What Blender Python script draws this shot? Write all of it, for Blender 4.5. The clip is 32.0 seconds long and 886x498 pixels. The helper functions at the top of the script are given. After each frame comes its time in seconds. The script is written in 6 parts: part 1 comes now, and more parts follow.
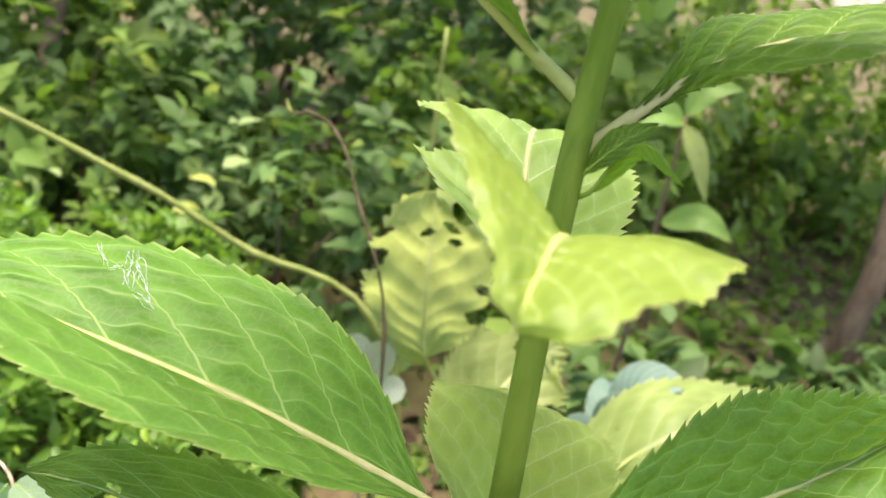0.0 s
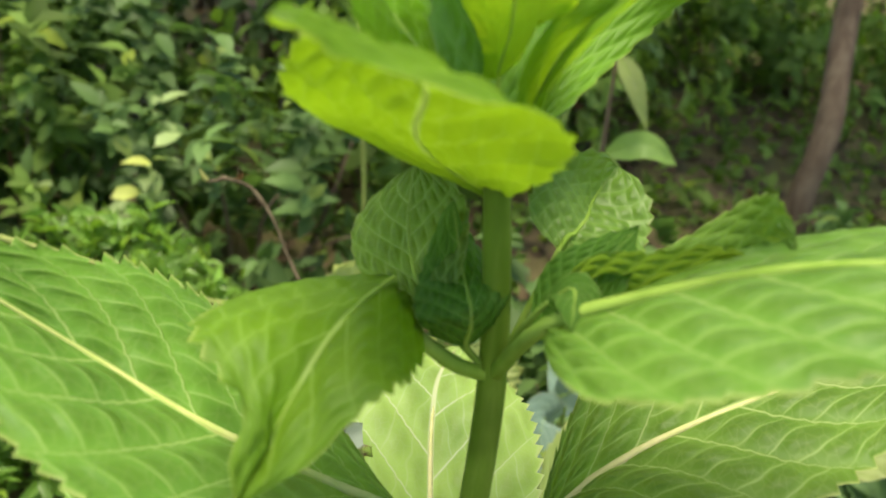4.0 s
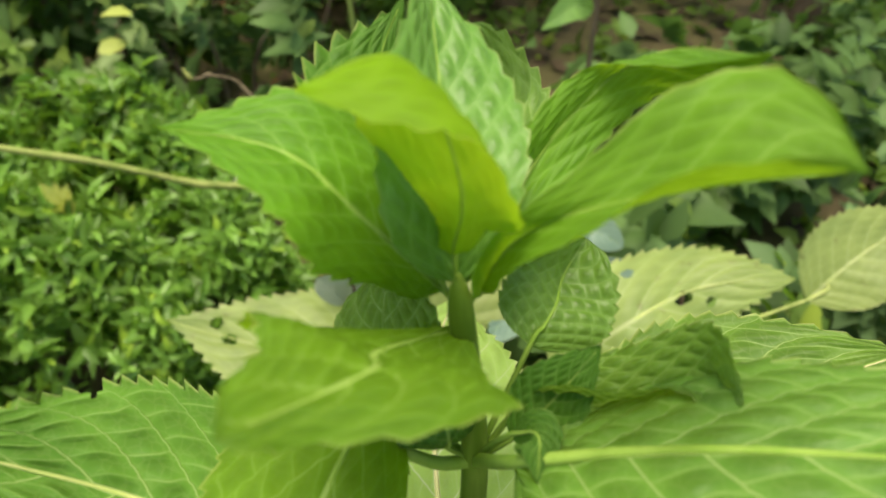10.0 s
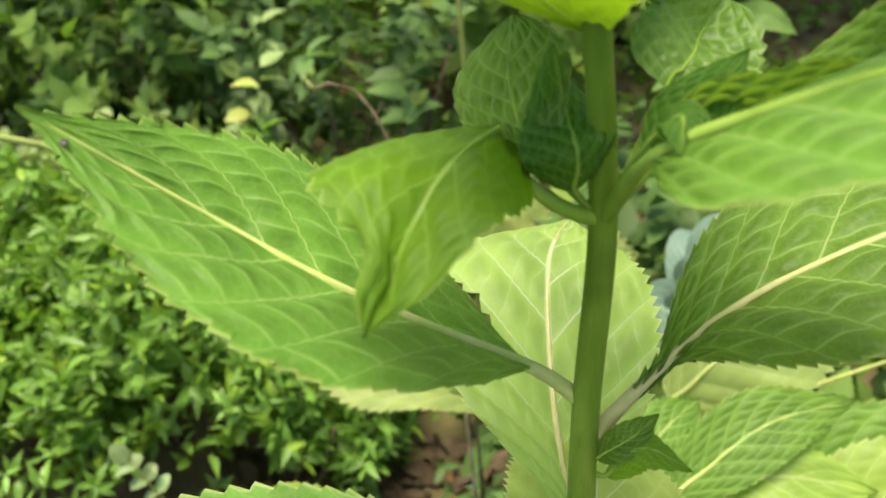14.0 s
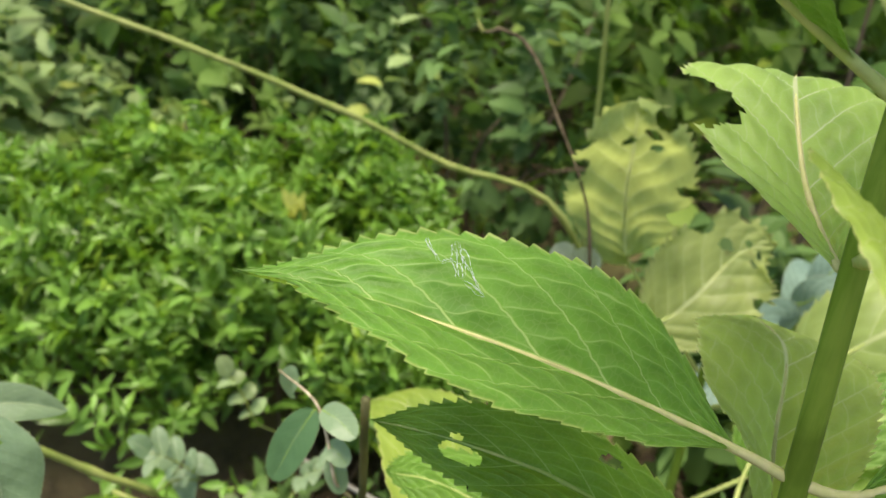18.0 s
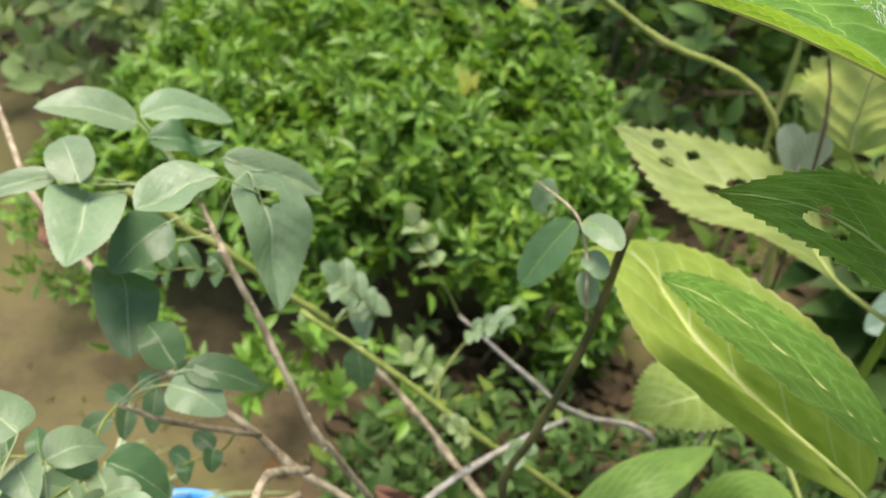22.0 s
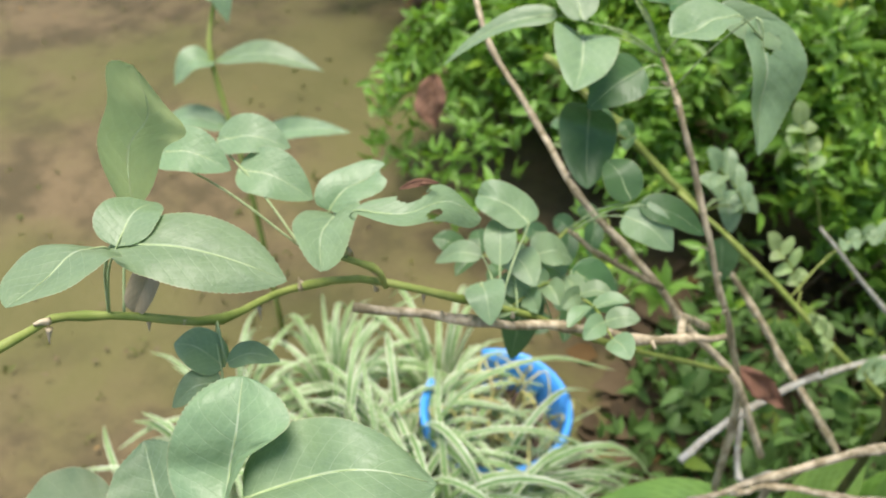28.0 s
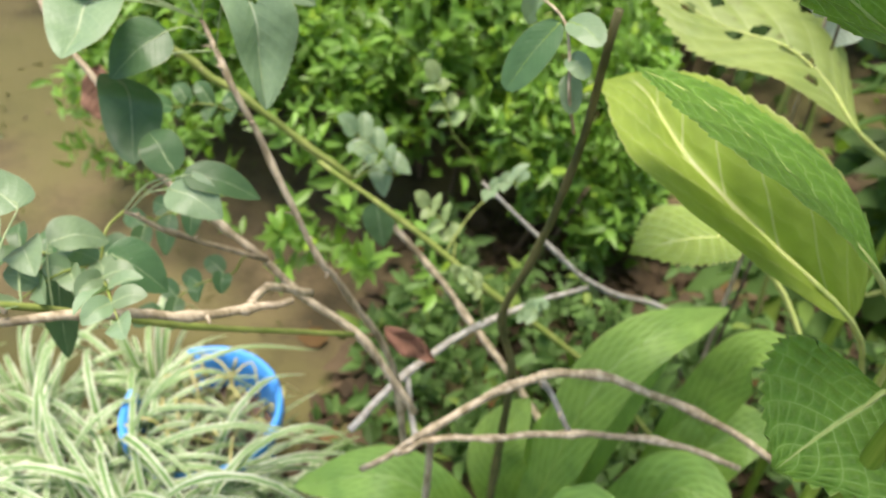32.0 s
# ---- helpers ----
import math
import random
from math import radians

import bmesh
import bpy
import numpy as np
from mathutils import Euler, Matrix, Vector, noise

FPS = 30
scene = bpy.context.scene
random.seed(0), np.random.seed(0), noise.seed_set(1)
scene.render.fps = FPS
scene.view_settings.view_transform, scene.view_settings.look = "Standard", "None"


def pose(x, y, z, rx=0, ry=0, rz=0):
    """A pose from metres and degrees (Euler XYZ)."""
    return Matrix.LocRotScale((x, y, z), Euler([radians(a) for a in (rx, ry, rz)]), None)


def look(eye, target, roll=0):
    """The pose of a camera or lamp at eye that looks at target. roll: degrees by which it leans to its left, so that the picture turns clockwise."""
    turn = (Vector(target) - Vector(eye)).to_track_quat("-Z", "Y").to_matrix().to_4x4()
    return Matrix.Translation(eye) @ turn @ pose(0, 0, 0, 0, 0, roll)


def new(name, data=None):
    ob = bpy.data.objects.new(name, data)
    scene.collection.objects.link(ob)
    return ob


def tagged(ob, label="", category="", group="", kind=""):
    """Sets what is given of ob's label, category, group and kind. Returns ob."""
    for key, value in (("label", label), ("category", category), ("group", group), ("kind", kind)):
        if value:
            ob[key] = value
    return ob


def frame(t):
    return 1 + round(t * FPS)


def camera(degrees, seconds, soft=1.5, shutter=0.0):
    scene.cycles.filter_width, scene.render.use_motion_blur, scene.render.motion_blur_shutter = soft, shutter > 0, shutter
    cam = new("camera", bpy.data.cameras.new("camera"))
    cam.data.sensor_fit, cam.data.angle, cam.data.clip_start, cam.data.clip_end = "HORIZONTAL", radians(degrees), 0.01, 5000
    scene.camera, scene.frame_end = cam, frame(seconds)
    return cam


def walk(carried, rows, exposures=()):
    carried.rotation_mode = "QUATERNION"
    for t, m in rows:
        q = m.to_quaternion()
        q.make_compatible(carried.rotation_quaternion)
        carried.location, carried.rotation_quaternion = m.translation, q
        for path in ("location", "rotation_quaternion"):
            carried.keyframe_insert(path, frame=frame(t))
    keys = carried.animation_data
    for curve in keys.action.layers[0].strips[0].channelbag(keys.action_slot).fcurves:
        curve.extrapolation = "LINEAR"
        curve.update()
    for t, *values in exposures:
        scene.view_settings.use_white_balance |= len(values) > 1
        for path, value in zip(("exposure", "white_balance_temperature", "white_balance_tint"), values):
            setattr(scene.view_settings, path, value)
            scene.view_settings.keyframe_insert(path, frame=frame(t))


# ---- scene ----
cam = camera(58.3, 32.0)
METRES, EYE, TILT, LEAN, TURN = 1.1, 1.125, -22.0, -10.0, 0.0
ROWS = [
    (0.0, 0.0, 0.0, 0.0, 0.0, 0.0, -0.0),
    (0.5, 0.0037, 0.0003, 0.0176, -0.65, -0.35, 0.72),
    (1.0, 0.0091, 0.0047, 0.0323, -1.55, -0.87, 1.41),
    (1.5, 0.0095, 0.0023, 0.0443, -2.36, -1.5, 2.32),
    (2.0, 0.0158, 0.0036, 0.0745, -2.82, -2.73, 3.34),
    (2.5, 0.023, 0.0107, 0.0962, -2.86, -4.66, 4.7),
    (3.0, 0.0273, 0.0182, 0.1135, -3.05, -6.97, 6.37),
    (3.5, 0.0266, 0.0196, 0.1221, -3.03, -8.34, 7.19),
    (4.0, 0.0339, 0.014, 0.1388, -3.07, -9.42, 7.82),
    (4.5, 0.0339, 0.009, 0.1457, -3.16, -9.95, 8.09),
    (6.5, 0.0425, 0.0011, 0.1829, -3.91, -16.74, 9.69),
    (7.0, 0.0421, 0.0106, 0.1925, -4.45, -18.58, 10.26),
    (7.5, 0.0463, 0.015, 0.207, -4.77, -19.36, 10.47),
    (8.0, 0.0477, 0.0163, 0.2077, -4.82, -20.67, 10.83),
    (8.5, 0.0537, 0.0198, 0.2097, -4.71, -22.1, 11.24),
    (9.0, 0.0557, 0.0216, 0.2104, -4.52, -23.21, 11.69),
    (9.5, 0.0557, 0.0233, 0.2073, -4.29, -23.85, 12.15),
    (10.0, 0.0555, 0.0271, 0.2043, -3.66, -24.35, 12.55),
    (10.5, 0.0467, 0.029, 0.1969, -2.75, -24.58, 12.74),
    (11.0, 0.0416, 0.0257, 0.1891, -1.32, -24.43, 12.74),
    (11.5, 0.0397, 0.0183, 0.1812, -0.18, -24.0, 12.65),
    (12.0, 0.0351, 0.0162, 0.166, 1.01, -23.09, 12.7),
    (12.5, 0.0308, 0.0154, 0.1559, 2.03, -21.72, 12.72),
    (13.0, 0.0259, 0.006, 0.1475, 2.94, -19.63, 12.95),
    (13.5, 0.0222, 0.0043, 0.1381, 3.59, -17.43, 13.35),
    (14.0, 0.0325, 0.009, 0.1277, 3.97, -14.81, 13.39),
    (14.5, 0.0461, 0.0041, 0.1147, 3.83, -12.89, 13.2),
    (16.5, 0.0164, -0.0216, 0.0695, 5.55, -8.47, 8.61),
    (17.0, -0.0073, -0.0248, 0.0612, 6.83, -8.22, 7.29),
    (17.5, -0.0242, -0.0278, 0.0504, 8.29, -8.33, 6.16),
    (18.0, -0.0439, -0.0307, 0.0399, 10.16, -8.98, 5.04),
    (18.5, -0.0593, -0.0344, 0.0317, 11.66, -9.79, 4.41),
    (19.0, -0.0672, -0.034, 0.027, 13.09, -10.69, 3.84),
    (19.5, -0.0744, -0.0313, 0.0186, 14.06, -11.32, 3.28),
    (20.0, -0.0883, -0.0356, 0.0075, 14.91, -11.97, 2.7),
    (20.5, -0.1002, -0.0387, -0.0005, 15.62, -12.51, 1.9),
    (21.0, -0.1115, -0.0418, -0.0086, 16.42, -13.01, 0.92),
    (21.5, -0.1218, -0.0462, -0.0172, 17.28, -13.37, -0.12),
    (22.0, -0.1348, -0.0578, -0.023, 18.54, -13.68, -1.44),
    (22.5, -0.149, -0.0678, -0.0299, 19.97, -13.82, -2.58),
    (23.0, -0.1644, -0.0785, -0.0376, 22.12, -13.89, -4.0),
    (23.5, -0.179, -0.0926, -0.043, 24.3, -14.15, -4.91),
    (24.0, -0.1923, -0.1126, -0.047, 27.02, -14.65, -5.42),
    (24.5, -0.2043, -0.1252, -0.0532, 29.35, -15.29, -4.9),
    (25.0, -0.2044, -0.1346, -0.0464, 31.53, -16.23, -3.99),
    (25.5, -0.2006, -0.1383, -0.0411, 32.93, -17.03, -3.0),
    (27.5, -0.219, -0.1645, -0.0674, 36.57, -18.97, -4.02),
    (28.0, -0.2222, -0.1652, -0.0722, 37.32, -19.42, -4.58),
    (28.5, -0.2266, -0.1675, -0.0801, 37.65, -19.67, -4.6),
    (29.0, -0.2303, -0.1746, -0.0893, 38.05, -20.0, -4.83),
    (29.5, -0.2311, -0.1776, -0.0993, 38.39, -20.48, -5.82),
    (30.0, -0.2236, -0.1677, -0.1022, 37.16, -20.45, -6.0),
    (30.5, -0.2074, -0.1481, -0.0985, 34.95, -20.13, -5.65),
    (31.0, -0.1821, -0.1258, -0.0976, 31.34, -19.71, -4.54),
    (31.5, -0.1468, -0.1003, -0.0949, 27.65, -19.37, -3.31),
    (32.0, -0.0841, -0.0646, -0.0836, 23.2, -19.22, -1.52),
]
EXPO = [(0.0, 1.69, 7100, 23), (1.0, 1.36, 7150, 16), (4.0, 1.28, 7400, 14), (9.0, 1.03, 7500, 11), (14.0, 1.37, 7450, 13), (17.0, 1.06, 7250, 15), (20.0, 1.34, 7000, 20), (21.0, 1.30, 6980, 20), (22.0, 1.10, 6950, 20), (23.0, 1.20, 6880, 19), (24.0, 1.16, 6800, 17), (29.0, 1.04, 6700, 15), (32.0, 1.25, 6900, 20)]
walk(cam, [(t, pose(0, 0, EYE, TILT, LEAN, TURN) @ pose(METRES * x, METRES * y, METRES * z, 90 + pitch, roll, yaw)) for t, x, y, z, yaw, pitch, roll in ROWS], EXPO)
cam.data.dof.use_dof, cam.data.dof.focus_distance, cam.data.dof.aperture_fstop = True, 0.27, 14.0

# ---- light ----
world = bpy.data.worlds.new("sky")
scene.world = world
world.use_nodes = True
sky = world.node_tree.nodes.new("ShaderNodeTexSky")
sky.sky_type, sky.sun_disc = "NISHITA", False
sky.sun_elevation, sky.sun_rotation = radians(76), radians(240)
world.node_tree.links.new(sky.outputs[0], world.node_tree.nodes["Background"].inputs[0])
world.node_tree.nodes["Background"].inputs[1].default_value = 0.115
sun = new("sun", bpy.data.lights.new("sun", "SUN"))
sun.data.energy, sun.data.angle, sun.data.color = 3.6, radians(34), (1.0, 0.95, 0.86)
sun.matrix_world = look((-0.2, 0.1, 3.2), (0.0, 0.0, 0.0))


# ---- materials ----
class Nodes:
    """Short hand for a node material."""

    def __init__(self, name):
        self.mat = bpy.data.materials.new(name)
        self.mat.use_nodes = True
        self.tree = self.mat.node_tree
        self.tree.nodes.clear()
        self.out = self.tree.nodes.new("ShaderNodeOutputMaterial")

    def node(self, kind, inputs=None, **props):
        n = self.tree.nodes.new("ShaderNode" + kind)
        if "operation" in props:
            n.operation = props["operation"]
        if "uv_map" in props:
            n.uv_map = props["uv_map"]
        if "interpolation_type" in props:
            n.interpolation_type = props["interpolation_type"]
        if "data_type" in props:
            n.data_type, n.blend_type = props["data_type"], props["blend_type"]
        if "feature" in props:
            n.feature = props["feature"]
        for k, v in (inputs or {}).items():
            self.put(n.inputs[k], v)
        return n

    def put(self, socket, v):
        if isinstance(v, bpy.types.NodeSocket):
            self.tree.links.new(v, socket)
        elif isinstance(v, bpy.types.Node):
            self.tree.links.new(v.outputs[0], socket)
        elif isinstance(v, tuple) and len(v) == 3 and socket.type == "RGBA":
            socket.default_value = (*v, 1)
        else:
            socket.default_value = v

    def math(self, op, a, b=0.0, c=0.0):
        return self.node("Math", {0: a, 1: b, 2: c}, operation=op).outputs[0]

    def ramp(self, fac, lo, hi, a=0.0, b=1.0):
        return self.node("MapRange", {0: fac, 1: lo, 2: hi, 3: a, 4: b}, interpolation_type="SMOOTHSTEP").outputs[0]

    def mix(self, fac, a, b, blend="MIX"):
        n = self.node("Mix", data_type="RGBA", blend_type=blend)
        self.put(n.inputs[0], fac), self.put(n.inputs[6], a), self.put(n.inputs[7], b)
        return n.outputs[2]

    def noise(self, vec, scale, detail=3.0, rough=0.55):
        n = self.node("TexNoise", {"Scale": scale, "Detail": detail, "Roughness": rough})
        if vec is not None:
            self.put(n.inputs["Vector"], vec)
        return n.outputs[0]

    def surface(self, color, rough=0.5, bump=None, strength=0.5, dist=0.001, spec=0.5, trans=0.0, transcol=None, metal=0.0, coat=0.0):
        p = self.node("BsdfPrincipled", {"Base Color": color, "Roughness": rough, "Specular IOR Level": spec, "Metallic": metal, "Coat Weight": coat})
        normal = None
        if bump is not None:
            normal = self.node("Bump", {"Height": bump, "Strength": strength, "Distance": dist}).outputs[0]
            self.put(p.inputs["Normal"], normal)
        sh = p
        if trans > 0:
            tr = self.node("BsdfTranslucent", {"Color": transcol})
            if normal is not None:
                self.put(tr.inputs["Normal"], normal)
            sh = self.node("MixShader", {0: trans, 1: p, 2: tr})
        self.put(self.out.inputs[0], sh)
        return self.mat


def veined_leaf(name, col, vein, transcol, trans=0.34, rough=0.5, rows=8.0, net=230.0, netmix=0.35, blotch=0.5, spots=None, spotamount=0.0, spec=0.32, relief=0.5, linemix=0.9, net_relief=0.06, mottle=16.0, edge=(0.36, 0.26, 0.10), band=1.0, rungs=6.0, lump=0.0):
    """A leaf blade: side veins from the uv, cross veins like rungs between them, a faint net of fine veins, blotches."""
    n = Nodes(name)
    uv = n.node("UVMap", uv_map="leaf").outputs[0]
    metric = n.node("UVMap", uv_map="metric").outputs[0]
    sep = n.node("SeparateXYZ", {0: uv})
    side = n.math("MULTIPLY_ADD", sep.outputs[0], 2.0, -1.0)
    v = n.math("ABSOLUTE", side)
    right = n.math("GREATER_THAN", side, 0.0)
    wob = n.noise(metric, 40.0, 1.0)
    ph = n.math("MULTIPLY_ADD", n.math("MULTIPLY", v, v), -0.03, n.math("POWER", sep.outputs[1], 0.88))
    ph = n.math("MULTIPLY_ADD", v, -0.26, ph)
    ph = n.math("MULTIPLY_ADD", wob, 0.012, ph)
    ph = n.math("MULTIPLY", n.math("MULTIPLY_ADD", right, 0.045, ph), rows)
    tri = n.math("ABSOLUTE", n.math("SUBTRACT", n.math("FRACT", ph), 0.5))
    wid = n.math("MULTIPLY_ADD", v, -0.024, 0.045)
    line = n.math("SUBTRACT", 1.0, n.ramp(n.math("DIVIDE", tri, wid), 0.2, 1.0))
    line = n.math("MULTIPLY", line, n.math("MULTIPLY_ADD", v, -0.55, 1.0))
    mid = n.math("SUBTRACT", 1.0, n.ramp(n.math("DIVIDE", v, n.math("MULTIPLY_ADD", sep.outputs[1], -0.042, 0.062)), 0.35, 1.0))
    # rungs: each band between two side veins has its own steps
    bandno = n.math("MULTIPLY_ADD", right, 37.0, n.math("FLOOR", n.math("ADD", ph, 0.5)))
    shift = n.node("TexWhiteNoise", {"Vector": bandno}).outputs[0]
    across = n.math("SUBTRACT", n.math("FRACT", n.math("ADD", ph, 0.5)), 0.5)
    step = n.math("MULTIPLY_ADD", v, rungs, n.math("MULTIPLY_ADD", n.noise(metric, 60.0, 1.0), 1.0, shift))
    step = n.math("MULTIPLY_ADD", across, 0.55, step)
    tri2 = n.math("ABSOLUTE", n.math("SUBTRACT", n.math("FRACT", step), 0.5))
    rung = n.math("MULTIPLY", n.math("SUBTRACT", 1.0, n.ramp(tri2, 0.012, 0.06)), n.ramp(n.noise(metric, 60.0, 2.0), 0.32, 0.58, 0.5, 1.0))
    vor = n.node("TexVoronoi", {"Vector": metric, "Scale": net * 1.35}, feature="DISTANCE_TO_EDGE").outputs[0]
    fine = n.math("MAXIMUM", rung, n.math("MULTIPLY", n.math("SUBTRACT", 1.0, n.ramp(vor, 0.0, 0.09)), 0.3))
    veins = n.math("MAXIMUM", n.math("MAXIMUM", n.math("MULTIPLY", line, linemix), mid), n.math("MULTIPLY", fine, netmix))
    rnd = n.node("ObjectInfo").outputs["Random"]
    big = n.noise(metric, 26.0, 3.0)
    wide = n.noise(metric, mottle, 3.0)
    c = n.mix(n.ramp(big, 0.35, 0.7, 0.0, blotch), col, tuple(min(1, x * 1.4) for x in col))
    c = n.mix(n.ramp(wide, 0.42, 0.66, 0.0, 0.55), c, (col[0] * 0.5, col[1] * 0.66, col[2] * 0.7))
    puff = n.math("MULTIPLY", n.ramp(tri, 0.0, 0.42, 1.0 - band, 1.0), n.ramp(tri2, 0.0, 0.42, 1.0 - 0.8 * band, 1.0))
    puff = n.math("MULTIPLY", puff, n.ramp(vor, 0.0, 0.45, 1.0 - net_relief, 1.0))
    c = n.mix(n.math("MULTIPLY", puff, 0.7), c, tuple(x * 0.6 for x in col))
    c = n.mix(n.math("MULTIPLY", n.noise(metric, 700.0, 2.0), 0.25), c, tuple(x * 0.66 for x in col))
    c = n.node("HueSaturation", {"Hue": n.math("MULTIPLY_ADD", rnd, 0.02, 0.49), "Value": n.math("MULTIPLY_ADD", rnd, 0.25, 0.9), "Color": c}).outputs[0]
    if spotamount:
        s = n.ramp(n.noise(metric, 60.0, 3.0), 0.62, 0.70, 0.0, spotamount)
        c = n.mix(s, c, spots)
    c = n.mix(n.ramp(v, 0.965, 1.0, 0.0, 0.5), c, tuple(0.5 * x + 0.5 * y for x, y in zip(vein, edge)))
    base = n.mix(n.math("MULTIPLY", veins, 0.75), c, vein)
    t = n.mix(n.math("MULTIPLY", veins, 0.65), n.mix(n.ramp(wide, 0.35, 0.7), transcol, tuple(x * 0.62 for x in transcol)), vein)
    h = n.math("SUBTRACT", puff, n.math("MULTIPLY", n.math("MAXIMUM", line, mid), 0.2))
    if lump:
        h = n.math("MULTIPLY_ADD", n.noise(metric, 130.0, 3.0), lump, h)
    r = n.math("MULTIPLY_ADD", n.noise(metric, 90.0, 3.0), 0.2 + 0.3 * lump, rough - 0.1 - 0.15 * lump)
    return n.surface(base, r, h, relief, 0.0013, spec, trans, t)


def small_leaf(name, col, transcol, trans=0.3, rough=0.4, var=0.5, spec=0.5):
    """Foliage of joined leaves: each leaf differs."""
    n = Nodes(name)
    isl = n.node("NewGeometry").outputs["Random Per Island"]
    c = n.mix(isl, tuple(x * (1 - var) for x in col), tuple(x * (1 + var) for x in col))
    c = n.mix(n.math("GREATER_THAN", n.math("FRACT", n.math("MULTIPLY", isl, 17.0)), 0.95), c, tuple(x * y for x, y in zip(col, (2.0, 1.6, 1.0))))
    c = n.mix(n.math("MULTIPLY", n.noise(n.node("TexCoord").outputs["Object"], 120.0, 3.0), 0.4), c, tuple(x * 0.6 for x in col))
    return n.surface(c, rough, None, spec=spec, trans=trans, transcol=transcol)


def bark(name, a, b, scale=60.0, rough=0.7, bump=0.5, dist=0.0015, stretch=0.25, spec=0.2):
    n = Nodes(name)
    co = n.node("TexCoord").outputs["Object"]
    m = n.node("Mapping", {0: co, 3: (1, 1, stretch)}).outputs[0]
    f = n.noise(m, scale, 5.0, 0.65)
    g = n.noise(co, scale * 0.25, 3.0)
    c = n.mix(n.ramp(f, 0.35, 0.65), a, b)
    c = n.mix(n.ramp(g, 0.5, 0.7, 0.0, 0.6), c, tuple(x * 0.55 for x in a))
    return n.surface(c, rough, f, bump, dist, spec)


M_HYD = veined_leaf("hydrangea_leaf_green", (0.098, 0.222, 0.032), (0.44, 0.57, 0.20), (0.35, 0.60, 0.045), trans=0.36, rough=0.5, relief=0.8, spec=0.2, netmix=0.4, linemix=0.75)
M_HYD_DARK = veined_leaf("hydrangea_leaf_deep", (0.06, 0.155, 0.018), (0.24, 0.38, 0.09), (0.17, 0.42, 0.02), trans=0.3, netmix=0.4, rough=0.55, spec=0.14, relief=0.45)
M_HYD_YOUNG = veined_leaf("hydrangea_leaf_young", (0.10, 0.235, 0.016), (0.38, 0.54, 0.14), (0.38, 0.67, 0.02), trans=0.36, rough=0.52, relief=0.4, netmix=0.22, linemix=0.55, spec=0.18, band=0.7)
M_HYD_YELLOW = veined_leaf("hydrangea_leaf_yellowing", (0.30, 0.39, 0.11), (0.52, 0.58, 0.28), (0.50, 0.60, 0.16), trans=0.5, spots=(0.10, 0.075, 0.03), spotamount=0.7, relief=0.35, band=0.45, netmix=0.25)
# glow of light from behind is put into the yellower colour and strong translucency
M_HYD_GLOW = veined_leaf("hydrangea_leaf_backlit", (0.20, 0.36, 0.02), (0.34, 0.5, 0.06), (0.58, 0.85, 0.03), trans=0.62, relief=0.2, linemix=0.4, netmix=0.15, spec=0.15)
M_HYD_FADE = veined_leaf("hydrangea_leaf_fading", (0.26, 0.38, 0.06), (0.52, 0.56, 0.28), (0.42, 0.64, 0.05), trans=0.4, netmix=0.15, relief=0.35, band=0.45)
M_ROSE = veined_leaf("rose_leaf", (0.218, 0.335, 0.175), (0.42, 0.51, 0.33), (0.24, 0.42, 0.12), trans=0.25, rough=0.46, rows=9.0, net=340.0, netmix=0.2, linemix=0.42, spec=0.45, relief=0.5, mottle=45.0, edge=(0.30, 0.16, 0.08), band=0.06, lump=0.8)
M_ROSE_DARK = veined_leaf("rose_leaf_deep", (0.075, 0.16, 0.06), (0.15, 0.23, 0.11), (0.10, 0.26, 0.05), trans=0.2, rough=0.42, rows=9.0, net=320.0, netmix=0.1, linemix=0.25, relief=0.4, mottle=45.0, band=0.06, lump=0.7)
M_ROSE_RUST = veined_leaf("rose_leaf_rusty", (0.17, 0.235, 0.125), (0.28, 0.30, 0.19), (0.2, 0.22, 0.08), trans=0.2, rough=0.6, rows=9.0, net=260.0, netmix=0.1, linemix=0.3, spots=(0.30, 0.22, 0.15), spotamount=0.9, band=0.06, mottle=38.0, edge=(0.30, 0.14, 0.05), relief=0.5, lump=0.8)
M_BROAD = veined_leaf("broad_leaf", (0.20, 0.36, 0.08), (0.32, 0.48, 0.16), (0.34, 0.60, 0.07), trans=0.4, rows=14.0, netmix=0.08, relief=0.3)
M_HEDGE = small_leaf("hedge_leaf", (0.135, 0.27, 0.042), (0.26, 0.50, 0.035), 0.32, 0.42, 0.5, 0.35)
M_SHRUB = small_leaf("shrub_leaf", (0.115, 0.195, 0.04), (0.2, 0.4, 0.03), 0.35, 0.6, 0.65, 0.12)
M_SHRUB_LIGHT = small_leaf("shrub_leaf_light", (0.19, 0.30, 0.065), (0.32, 0.52, 0.05), 0.38, 0.5, 0.5, 0.25)
M_SHRUB_BLUE = small_leaf("shrub_leaf_bluish", (0.115, 0.20, 0.075), (0.18, 0.36, 0.07), 0.32, 0.6, 0.6, 0.15)
M_ROSE_OLIVE = veined_leaf("rose_leaf_olive", (0.31, 0.41, 0.18), (0.42, 0.48, 0.26), (0.60, 0.72, 0.32), trans=0.6, rows=9.0, net=300.0, netmix=0.15, linemix=0.5, relief=0.4, edge=(0.30, 0.16, 0.08), band=0.1, lump=0.6)
M_SHRUB_PALE = small_leaf("shrub_leaf_pale", (0.26, 0.37, 0.135), (0.36, 0.52, 0.12), 0.36, 0.5, 0.4, 0.25)
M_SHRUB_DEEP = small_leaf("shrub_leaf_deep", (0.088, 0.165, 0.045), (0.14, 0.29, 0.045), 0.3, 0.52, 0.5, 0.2)
